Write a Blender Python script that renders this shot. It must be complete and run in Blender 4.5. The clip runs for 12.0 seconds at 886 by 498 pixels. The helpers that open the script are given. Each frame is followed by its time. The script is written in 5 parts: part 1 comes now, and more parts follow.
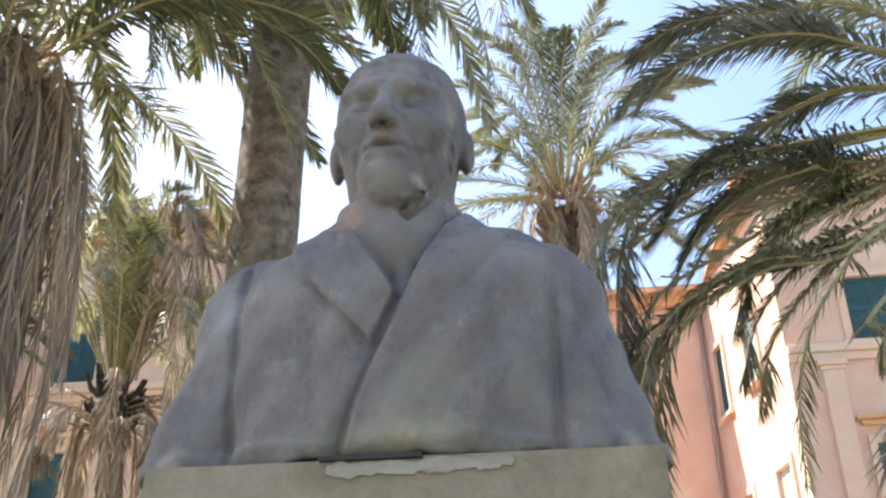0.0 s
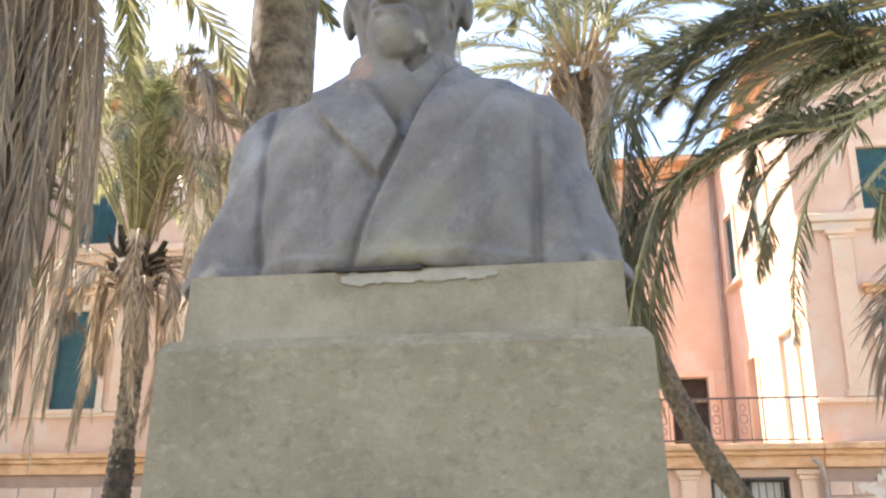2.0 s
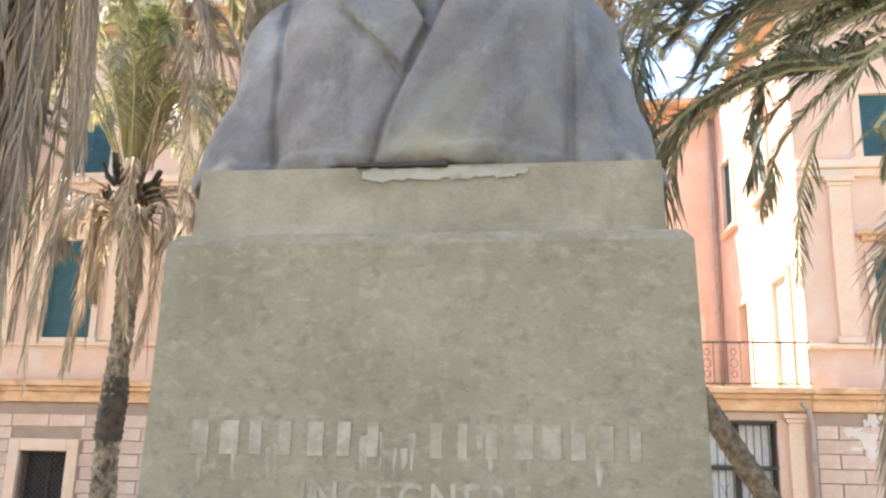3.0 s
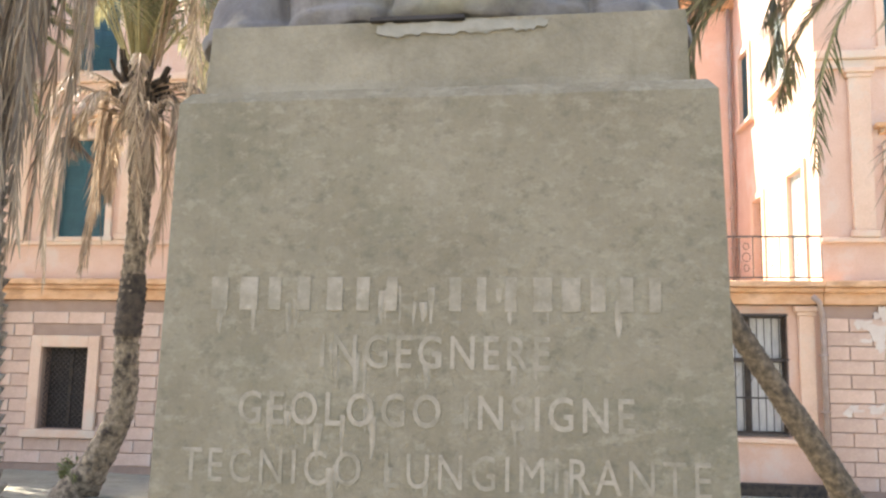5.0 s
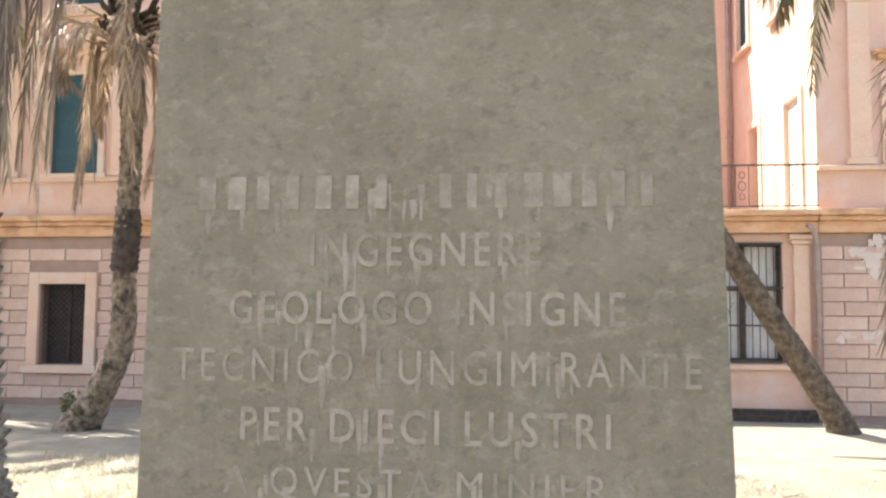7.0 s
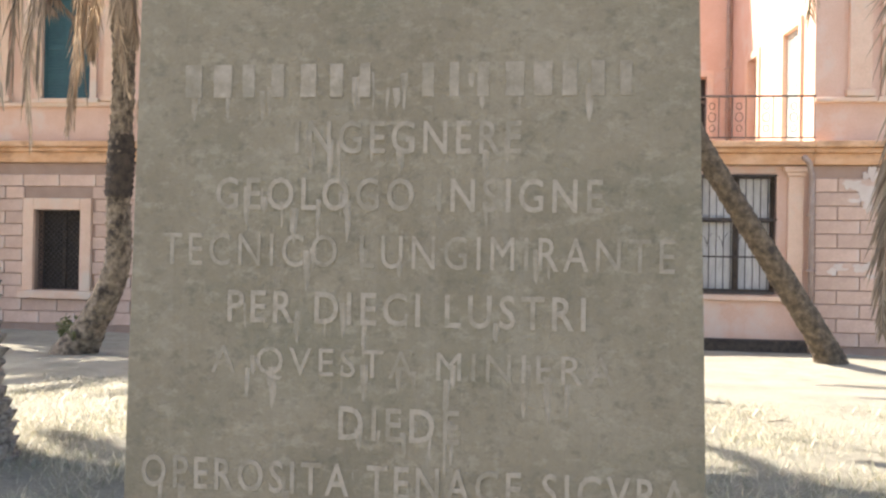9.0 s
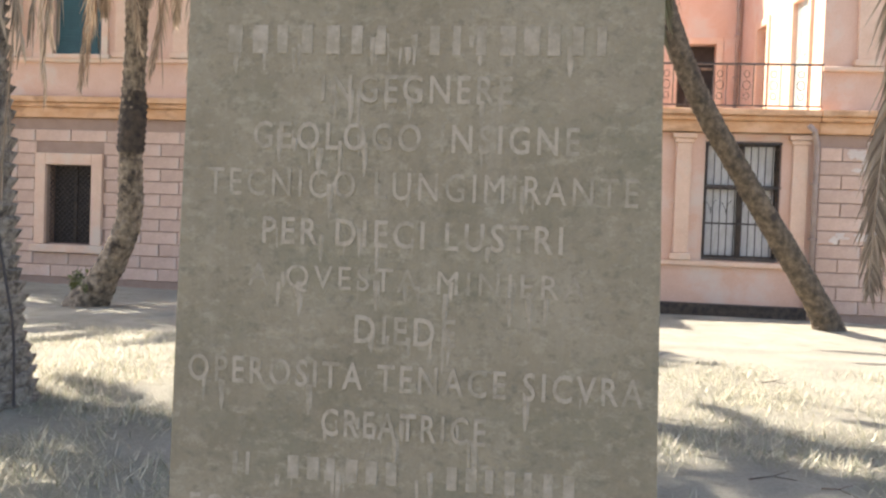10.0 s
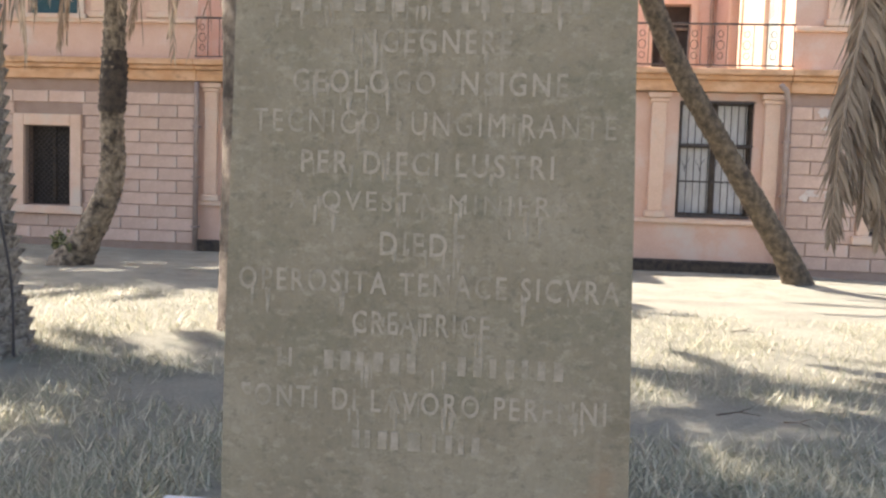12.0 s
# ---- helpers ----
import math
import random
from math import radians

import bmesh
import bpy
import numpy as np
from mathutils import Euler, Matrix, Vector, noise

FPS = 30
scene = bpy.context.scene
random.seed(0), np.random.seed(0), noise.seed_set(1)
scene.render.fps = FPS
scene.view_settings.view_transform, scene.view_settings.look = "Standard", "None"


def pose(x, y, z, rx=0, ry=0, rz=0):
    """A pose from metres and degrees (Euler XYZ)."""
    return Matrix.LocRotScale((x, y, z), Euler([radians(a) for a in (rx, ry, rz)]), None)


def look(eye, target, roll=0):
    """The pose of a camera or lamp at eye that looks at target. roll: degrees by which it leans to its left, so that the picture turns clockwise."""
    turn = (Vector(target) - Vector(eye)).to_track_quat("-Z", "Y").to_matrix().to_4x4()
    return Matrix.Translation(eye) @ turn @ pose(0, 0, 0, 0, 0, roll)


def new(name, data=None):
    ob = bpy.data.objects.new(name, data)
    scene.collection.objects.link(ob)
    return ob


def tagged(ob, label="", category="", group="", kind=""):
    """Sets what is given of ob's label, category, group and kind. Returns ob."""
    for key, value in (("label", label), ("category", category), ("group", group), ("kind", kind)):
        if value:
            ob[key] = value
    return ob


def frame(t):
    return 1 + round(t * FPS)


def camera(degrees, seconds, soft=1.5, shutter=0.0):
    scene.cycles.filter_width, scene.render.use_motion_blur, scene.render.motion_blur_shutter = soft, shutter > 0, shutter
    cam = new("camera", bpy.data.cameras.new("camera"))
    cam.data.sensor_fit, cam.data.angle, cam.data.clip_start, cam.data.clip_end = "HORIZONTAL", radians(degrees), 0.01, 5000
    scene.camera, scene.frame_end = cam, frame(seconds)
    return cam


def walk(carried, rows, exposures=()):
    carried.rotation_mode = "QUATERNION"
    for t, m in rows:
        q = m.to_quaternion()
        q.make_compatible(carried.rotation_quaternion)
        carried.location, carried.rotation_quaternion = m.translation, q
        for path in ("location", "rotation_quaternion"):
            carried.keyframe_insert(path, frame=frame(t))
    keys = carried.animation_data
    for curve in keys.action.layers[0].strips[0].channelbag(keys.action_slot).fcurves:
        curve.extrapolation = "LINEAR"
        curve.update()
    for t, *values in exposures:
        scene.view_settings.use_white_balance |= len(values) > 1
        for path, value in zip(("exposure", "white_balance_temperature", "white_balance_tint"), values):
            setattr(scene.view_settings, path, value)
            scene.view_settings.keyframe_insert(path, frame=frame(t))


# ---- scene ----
cam = camera(51.0, 12.0, soft=2.4)
PATH = [
    (0, (0.221, -1.16, 1.877), (-0.015, 0.613, 2.771), -0.7),
    (0.5, (0.257, -1.239, 1.84), (-0.017, 0.566, 2.657), -0.3),
    (1, (0.257, -1.345, 1.79), (-0.004, 0.494, 2.53), -0.1),
    (1.5, (0.255, -1.381, 1.76), (-0.004, 0.48, 2.447), 0.1),
    (2, (0.273, -1.34, 1.744), (-0.01, 0.536, 2.378), 0.2),
    (2.5, (0.261, -1.311, 1.72), (-0.059, 0.572, 2.314), 2.4),
    (3, (0.212, -1.256, 1.703), (-0.061, 0.658, 2.215), 1.5),
    (5, (0.201, -1.229, 1.646), (-0.099, 0.725, 1.946), 1.2),
    (5.5, (0.199, -1.219, 1.634), (-0.094, 0.74, 1.904), 1.3),
    (6, (0.201, -1.211, 1.622), (-0.093, 0.755, 1.848), 0.8),
    (6.5, (0.203, -1.21, 1.612), (-0.095, 0.757, 1.813), 0.4),
    (7, (0.207, -1.211, 1.597), (-0.085, 0.761, 1.758), 0.5),
    (9, (0.23, -1.233, 1.536), (-0.052, 0.747, 1.551), 1.0),
    (9.5, (0.244, -1.344, 1.516), (-0.041, 0.635, 1.507), 0.7),
    (10, (0.273, -1.467, 1.489), (-0.02, 0.51, 1.426), 2.1),
    (10.5, (0.289, -1.516, 1.47), (-0.042, 0.454, 1.38), 2.2),
    (11, (0.303, -1.582, 1.455), (-0.03, 0.387, 1.352), 2.7),
    (11.5, (0.281, -1.637, 1.437), (-0.003, 0.338, 1.3), 2.7),
    (12, (0.253, -1.773, 1.429), (0.014, 0.207, 1.286), 1.9),
]
EXPOSURES = [(0, 1.52, 6500, 11), (1, 1.68, 6700, 11), (3, 2.2, 6800, 12), (6, 1.92, 7000, 16), (9, 1.69, 6900, 17), (12, 1.5, 6800, 17)]
walk(cam, [(t, look(eye, target, roll)) for t, eye, target, roll in PATH], EXPOSURES)

# ---- world, sun, exposure ----
SUN_FROM = Vector((-0.72, 0.22, 1.0)).normalized()
world = bpy.data.worlds.new("sky")
scene.world = world
world.use_nodes = True
wn = world.node_tree
sky = wn.nodes.new("ShaderNodeTexSky")
sky.sky_type = "NISHITA"
sky.sun_disc = False
sky.sun_elevation = math.asin(SUN_FROM.z)
sky.sun_rotation = math.atan2(SUN_FROM.x, SUN_FROM.y)
sky.air_density, sky.dust_density, sky.ozone_density = 1.0, 2.0, 1.0
wn.nodes["Background"].inputs["Strength"].default_value = 0.15
wn.links.new(sky.outputs[0], wn.nodes["Background"].inputs["Color"])
sun = new("sun", bpy.data.lights.new("sun", "SUN"))
sun.data.energy, sun.data.angle, sun.data.color = 5.0, radians(0.55), (1.0, 0.95, 0.86)
sun.matrix_world = look(SUN_FROM * 60, (0, 0, 0))

# ---- materials ----


def base_material(name, rough=0.8, metal=0.0):
    m = bpy.data.materials.new(name)
    m.use_nodes = True
    b = m.node_tree.nodes["Principled BSDF"]
    b.inputs["Roughness"].default_value = rough
    b.inputs["Metallic"].default_value = metal
    return m, m.node_tree, b


def texture(nt, scale, detail=6.0, rough=0.6, stretch=(1, 1, 1), kind="noise"):
    co = nt.nodes.new("ShaderNodeTexCoord")
    mp = nt.nodes.new("ShaderNodeMapping")
    mp.inputs["Scale"].default_value = stretch
    nt.links.new(co.outputs["Object"], mp.inputs["Vector"])
    if kind == "voronoi":
        tx = nt.nodes.new("ShaderNodeTexVoronoi")
        tx.inputs["Scale"].default_value = scale
    else:
        tx = nt.nodes.new("ShaderNodeTexNoise")
        tx.inputs["Scale"].default_value = scale
        tx.inputs["Detail"].default_value = detail
        tx.inputs["Roughness"].default_value = rough
    nt.links.new(mp.outputs[0], tx.inputs["Vector"])
    return tx.outputs[0]


def ramp(nt, fac, stops):
    r = nt.nodes.new("ShaderNodeValToRGB")
    els = r.color_ramp.elements
    while len(els) < len(stops):
        els.new(0.5)
    for e, (p, c) in zip(els, stops):
        e.position, e.color = p, (*c, 1)
    nt.links.new(fac, r.inputs[0])
    return r.outputs[0]


def mixed(nt, a, b, fac, mode="MIX"):
    m = nt.nodes.new("ShaderNodeMix")
    m.data_type, m.blend_type = "RGBA", mode
    for sock, v in ((m.inputs[6], a), (m.inputs[7], b), (m.inputs[0], fac)):
        if isinstance(v, (int, float)):
            sock.default_value = v
        elif isinstance(v, tuple):
            sock.default_value = (*v, 1)
        else:
            nt.links.new(v, sock)
    return m.outputs[2]


def bump(nt, bsdf, height, strength=0.4, distance=0.01):
    b = nt.nodes.new("ShaderNodeBump")
    b.inputs["Strength"].default_value, b.inputs["Distance"].default_value = strength, distance
    nt.links.new(height, b.inputs["Height"])
    nt.links.new(b.outputs[0], bsdf.inputs["Normal"])


def mat_two(name, low, high, scale, rough=0.8, fine=40.0, stain=None, stain_scale=1.0, stretch=(1, 1, 1), relief=0.3, dist=0.005, metal=0.0, vary=0.0, lo=0.35, hi=0.65):
    """Two-tone weathered surface: broad mottling, fine grain, optional stains, relief."""
    m, nt, b = base_material(name, rough, metal)
    col = ramp(nt, texture(nt, scale, stretch=stretch), [(lo, low), (hi, high)])
    grain = texture(nt, fine, 4.0, 0.7, stretch)
    col = mixed(nt, col, ramp(nt, grain, [(0.3, (0.72, 0.72, 0.72)), (0.7, (1.0, 1.0, 1.0))]), 0.55, "MULTIPLY")
    if stain:
        fac = ramp(nt, texture(nt, stain_scale, 7.0, 0.65, stretch), [(0.52, (0, 0, 0)), (0.66, (1, 1, 1))])
        col = mixed(nt, col, stain, fac)
    if vary:
        oi = nt.nodes.new("ShaderNodeObjectInfo")
        v = ramp(nt, oi.outputs["Random"], [(0.0, (1 - vary,) * 3), (1.0, (1.0, 1.0, 1.0))])
        col = mixed(nt, col, v, 1.0, "MULTIPLY")
    nt.links.new(col, b.inputs["Base Color"])
    bump(nt, b, grain, relief, dist)
    return m


def mat_leaf(name, tip, mid, vary=0.35):
    m, nt, b = base_material(name, 0.42)
    g = nt.nodes.new("ShaderNodeNewGeometry")
    col = ramp(nt, g.outputs["Random Per Island"], [(0.0, mid), (0.6, tip), (1.0, tuple(min(1, c * 1.5) for c in tip))])
    oi = nt.nodes.new("ShaderNodeObjectInfo")
    col = mixed(nt, col, ramp(nt, oi.outputs["Random"], [(0.0, (1 - vary,) * 3), (1.0, (1.1, 1.08, 1.0))]), 1.0, "MULTIPLY")
    nt.links.new(col, b.inputs["Base Color"])
    tr = nt.nodes.new("ShaderNodeBsdfTranslucent")
    nt.links.new(col, tr.inputs["Color"])
    mx = nt.nodes.new("ShaderNodeMixShader")
    mx.inputs[0].default_value = 0.42
    nt.links.new(b.outputs[0], mx.inputs[1])
    nt.links.new(tr.outputs[0], mx.inputs[2])
    nt.links.new(mx.outputs[0], nt.nodes["Material Output"].inputs["Surface"])
    return m


def near_point(nt, place, reach, stretch=(1, 1, 1)):
    """1 at the place, falling to 0 at reach: for stains that sit in one spot."""
    co = nt.nodes.new("ShaderNodeTexCoord")
    sub = nt.nodes.new("ShaderNodeVectorMath")
    sub.operation = "SUBTRACT"
    sub.inputs[1].default_value = place
    nt.links.new(co.outputs["Object"], sub.inputs[0])
    mul = nt.nodes.new("ShaderNodeVectorMath")
    mul.operation = "MULTIPLY"
    mul.inputs[1].default_value = stretch
    nt.links.new(sub.outputs[0], mul.inputs[0])
    ln = nt.nodes.new("ShaderNodeVectorMath")
    ln.operation = "LENGTH"
    nt.links.new(mul.outputs[0], ln.inputs[0])
    rough = texture(nt, 22.0, 6.0, 0.65)
    add = nt.nodes.new("ShaderNodeMath")
    add.operation = "MULTIPLY_ADD"
    nt.links.new(rough, add.inputs[0])
    add.inputs[1].default_value = reach * 1.3
    nt.links.new(ln.outputs["Value"], add.inputs[2])
    return ramp(nt, add.outputs[0], [(reach * 0.75, (1, 1, 1)), (reach * 1.45, (0, 0, 0))])


def mat_bust():
    m, nt, b = base_material("weathered_bust_stone", 0.8)
    col = ramp(nt, texture(nt, 6.0, 8.0, 0.62), [(0.30, (0.108, 0.093, 0.087)), (0.5, (0.172, 0.151, 0.138)), (0.70, (0.250, 0.224, 0.198))])
    ochre = ramp(nt, texture(nt, 5.2, 6.0, 0.55, (1.0, 1.0, 1.3)), [(0.55, (0, 0, 0)), (0.70, (0.7, 0.7, 0.7))])
    col = mixed(nt, col, (0.205, 0.168, 0.125), ochre)
    soot = ramp(nt, texture(nt, 10.0, 8.0, 0.72, (1, 1, 0.55)), [(0.53, (0, 0, 0)), (0.66, (0.65, 0.65, 0.65))])
    col = mixed(nt, col, (0.083, 0.073, 0.070), soot)
    pale = ramp(nt, texture(nt, 17.0, 7.0, 0.65), [(0.60, (0, 0, 0)), (0.74, (0.5, 0.5, 0.5))])
    col = mixed(nt, col, (0.31, 0.295, 0.27), pale)
    stains = (
        ((-0.03, 0.09, 2.635), 0.045, (0.205, 0.178, 0.13), (1, 0.6, 1)), ((-0.05, 0.08, 2.67), 0.028, (0.27, 0.25, 0.215), (1, 0.6, 1)),
        ((-0.115, 0.13, 2.60), 0.05, (0.36, 0.21, 0.15), (1, 1, 1)), ((0.0, 0.05, 2.215), 0.10, (0.26, 0.23, 0.155), (0.55, 0.5, 2.0)),
        ((0.03, 0.06, 2.29), 0.08, (0.185, 0.168, 0.125), (1, 0.5, 1)), ((-0.04, 0.06, 2.708), 0.03, (0.20, 0.13, 0.10), (0.6, 0.6, 1.4)),
        ((-0.34, 0.12, 2.195), 0.045, (0.38, 0.32, 0.23), (1, 0.6, 1)), ((-0.30, 0.12, 2.45), 0.06, (0.27, 0.26, 0.25), (1, 1, 0.7)),
        ((0.064, 0.15, 2.79), 0.014, (0.36, 0.33, 0.26), (1, 0.3, 0.35)), ((0.060, 0.14, 2.71), 0.014, (0.36, 0.33, 0.26), (1, 0.3, 0.4)), ((0.018, 0.12, 2.645), 0.016, (0.36, 0.33, 0.25), (0.5, 0.3, 1)),
        ((0.31, 0.10, 2.20), 0.03, (0.33, 0.29, 0.21), (1, 0.6, 1)), ((0.03, 0.11, 2.57), 0.035, (0.25, 0.225, 0.175), (0.8, 0.6, 1)),
    )
    for place, reach, tint, st in stains:
        col = mixed(nt, col, tint, near_point(nt, place, reach, st))
    grain = texture(nt, 150.0, 4.0, 0.7)
    col = mixed(nt, col, ramp(nt, grain, [(0.3, (0.74, 0.74, 0.74)), (0.7, (1, 1, 1))]), 0.6, "MULTIPLY")
    nt.links.new(col, b.inputs["Base Color"])
    bump(nt, b, mixed(nt, grain, texture(nt, 28.0, 6.0, 0.7), 0.5), 0.6, 0.005)
    return m


def mat_shaft():
    m, nt, b = base_material("rough_pedestal_stone", 0.9)
    col = ramp(nt, texture(nt, 4.0, 8.0, 0.62), [(0.3, (0.219, 0.174, 0.107)), (0.55, (0.299, 0.242, 0.156)), (0.8, (0.368, 0.304, 0.206))])
    green = ramp(nt, texture(nt, 3.2, 5.0, 0.6, (1, 1, 1.5)), [(0.48, (0, 0, 0)), (0.66, (0.55, 0.55, 0.55))])
    col = mixed(nt, col, (0.210, 0.186, 0.115), green)
    pale = ramp(nt, texture(nt, 44.0, 6.0, 0.66, (0.8, 1, 1.2)), [(0.52, (0, 0, 0)), (0.66, (0.55, 0.55, 0.55))])
    col = mixed(nt, col, (0.404, 0.339, 0.231), pale)
    dark = ramp(nt, texture(nt, 58.0, 6.0, 0.68, (0.8, 1, 1.1)), [(0.53, (0, 0, 0)), (0.68, (0.5, 0.5, 0.5))])
    col = mixed(nt, col, (0.144, 0.122, 0.079), dark)
    rust = near_point(nt, (0.36, -0.3, 0.80), 0.06, (1.4, 0.3, 0.35))
    col = mixed(nt, col, (0.296, 0.205, 0.120), rust)
    streak = ramp(nt, texture(nt, 22.0, 4.0, 0.6, (1, 1, 0.10)), [(0.56, (0, 0, 0)), (0.74, (0.3, 0.3, 0.3))])
    col = mixed(nt, col, (0.386, 0.320, 0.227), streak)
    grain = texture(nt, 90.0, 5.0, 0.75)
    col = mixed(nt, col, ramp(nt, grain, [(0.3, (0.72, 0.72, 0.72)), (0.7, (1, 1, 1))]), 0.6, "MULTIPLY")
    nt.links.new(col, b.inputs["Base Color"])
    bump(nt, b, texture(nt, 46.0, 7.0, 0.72), 0.8, 0.008)
    return m


M_BUST = mat_bust()
M_SHAFT = mat_shaft()
M_CAPSTONE = mat_two("pale_cap_stone", (0.240, 0.196, 0.128), (0.352, 0.290, 0.196), 9.0, 0.9, 110.0, (0.205, 0.167, 0.105), 7.0, relief=0.8)
M_LETTER = mat_two("pale_letter_mortar", (0.315, 0.255, 0.175), (0.50, 0.405, 0.30), 30.0, 0.9, 120.0, (0.27, 0.228, 0.152), 30.0)
M_LETTER_DIM = mat_two("faded_letter_mortar", (0.275, 0.225, 0.15), (0.415, 0.338, 0.245), 34.0, 0.9, 120.0, (0.262, 0.220, 0.148), 24.0)
M_MARBLE = mat_two("white_step_stone", (0.6, 0.6, 0.58), (0.75, 0.74, 0.71), 6.0, 0.7)
M_PLASTER = mat_two("pink_plaster", (0.66, 0.42, 0.31), (0.72, 0.49, 0.38), 1.6, 0.9, 30.0, (0.62, 0.50, 0.42), 0.8, relief=0.15)
M_BLOCK = mat_two("pink_stone_block", (0.58, 0.395, 0.305), (0.70, 0.50, 0.395), 2.2, 0.9, 22.0, (0.66, 0.57, 0.50), 0.9, relief=0.3, vary=0.16)
M_JOINT = mat_two("block_joint", (0.34, 0.23, 0.18), (0.40, 0.28, 0.22), 3.0, 0.95)
M_TRIM = mat_two("peach_trim_stone", (0.70, 0.47, 0.34), (0.76, 0.54, 0.40), 2.5, 0.85, 30.0, (0.62, 0.50, 0.40), 1.2, relief=0.15)
M_CORNICE = mat_two("rust_stained_cornice", (0.62, 0.34, 0.17), (0.74, 0.46, 0.28), 2.0, 0.9, 25.0, (0.42, 0.24, 0.13), 1.4, stretch=(1, 1, 2.2))
M_IRON = mat_two("dark_wrought_iron", (0.035, 0.03, 0.03), (0.09, 0.07, 0.06), 12.0, 0.6, 60.0)
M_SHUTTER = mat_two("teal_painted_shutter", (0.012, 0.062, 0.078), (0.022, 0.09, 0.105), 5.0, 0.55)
# paler shutter colour, for windows 5 and 6 only
M_SHUTTER_PALE = mat_two("pale_grey_green_shutter", (0.34, 0.42, 0.40), (0.46, 0.52, 0.50), 5.0, 0.6)
# near-black colour that stands in for shade in rooms and gaps
M_DARK_FILL = mat_two("dark_shade_fill", (0.03, 0.025, 0.02), (0.05, 0.04, 0.035), 3.0, 0.9)
M_CURTAIN = mat_two("white_curtain", (0.55, 0.53, 0.50), (0.68, 0.66, 0.63), 4.0, 0.9, stretch=(6, 6, 1))
M_PIPE = mat_two("grey_zinc_pipe", (0.30, 0.22, 0.19), (0.40, 0.31, 0.27), 6.0, 0.5)
M_ROOF = mat_two("terracotta_roof_tile", (0.38, 0.17, 0.10), (0.50, 0.26, 0.16), 3.0, 0.9)
M_BARK = mat_two("palm_bark", (0.13, 0.10, 0.075), (0.29, 0.24, 0.185), 7.0, 0.95, 30.0, (0.06, 0.045, 0.035), 4.0, relief=0.8, dist=0.02)
M_BARK_SCALY = mat_two("pale_scaly_bark", (0.14, 0.112, 0.085), (0.45, 0.385, 0.31), 14.0, 0.95, 30.0, (0.05, 0.039, 0.03), 9.0, relief=0.8, dist=0.02)
M_BARK_DARK = mat_two("dark_fibrous_bark", (0.035, 0.028, 0.024), (0.10, 0.075, 0.055), 9.0, 0.95, 40.0, relief=0.8, dist=0.02)
M_BARK_BROWN = mat_two("brown_palm_bark", (0.06, 0.045, 0.03), (0.20, 0.15, 0.10), 9.0, 0.95, 30.0, (0.05, 0.038, 0.028), 5.0, relief=0.8, dist=0.02)
M_BARK_PALE = mat_two("mottled_pale_bark", (0.09, 0.068, 0.048), (0.36, 0.285, 0.205), 9.0, 0.95, 30.0, (0.045, 0.034, 0.026), 5.0, relief=0.8, dist=0.02)
M_STUB = mat_two("cut_leaf_base", (0.26, 0.17, 0.10), (0.42, 0.29, 0.17), 8.0, 0.9)
M_LEAF = mat_leaf("green_palm_leaflet", (0.185, 0.20, 0.09), (0.085, 0.10, 0.042))
M_LEAF_BLUE = mat_leaf("grey_green_palm_leaflet", (0.25, 0.265, 0.195), (0.10, 0.118, 0.078))
M_LEAF_OLIVE = mat_leaf("yellow_green_palm_leaflet", (0.31, 0.295, 0.17), (0.17, 0.165, 0.09))
M_LEAF_DRY = mat_leaf("dry_brown_palm_leaflet", (0.44, 0.35, 0.265), (0.24, 0.18, 0.135))
M_RACHIS = mat_two("palm_midrib", (0.28, 0.24, 0.10), (0.40, 0.33, 0.16), 8.0, 0.6)
M_RACHIS_DRY = mat_two("dry_palm_midrib", (0.28, 0.19, 0.12), (0.42, 0.31, 0.21), 8.0, 0.8)


def mat_ground():
    m, nt, b = base_material("dry_straw_lawn", 0.95)
    col = ramp(nt, texture(nt, 0.8, 8.0, 0.65), [(0.3, (0.33, 0.315, 0.25)), (0.55, (0.45, 0.425, 0.335)), (0.8, (0.54, 0.50, 0.39))])
    grass = ramp(nt, texture(nt, 1.7, 8.0, 0.7), [(0.52, (0, 0, 0)), (0.66, (0.55, 0.55, 0.55))])
    col = mixed(nt, col, (0.24, 0.255, 0.19), grass)
    grain = texture(nt, 30.0, 8.0, 0.85)
    col = mixed(nt, col, ramp(nt, grain, [(0.36, (0.55, 0.58, 0.56)), (0.58, (1, 1, 1))]), 0.75, "MULTIPLY")
    nt.links.new(col, b.inputs["Base Color"])
    bump(nt, b, grain, 1.0, 0.05)
    return m


M_GROUND = mat_ground()
M_STRAW = mat_leaf("straw_blade", (0.46, 0.435, 0.33), (0.27, 0.285, 0.20), 0.1)

# ---- building helpers ----


def mesh_of(name, bm, mat, smooth=False):
    me = bpy.data.meshes.new(name)
    bm.to_mesh(me)
    bm.free()
    me.materials.append(mat)
    if smooth:
        for p in me.polygons:
            p.use_smooth = True
    return me


def part(name, bm, material, parent=None, label="", smooth=False):
    ob = new(name, mesh_of(name, bm, material, smooth))
    ob.parent = parent
    return tagged(ob, label)


def holder(name, place, label, category, group="", kind=""):
    ob = new(name)
    ob.empty_display_size = 0.1
    ob.location = place
    return tagged(ob, label, category, group, kind)


def raw(name, verts, faces, mat, parent=None, label="", smooth=False):
    me = bpy.data.meshes.new(name)
    me.from_pydata(verts, [], faces)
    me.materials.append(mat)
    if smooth:
        me.polygons.foreach_set("use_smooth", [True] * len(me.polygons))
    ob = new(name, me)
    ob.parent = parent
    return tagged(ob, label)


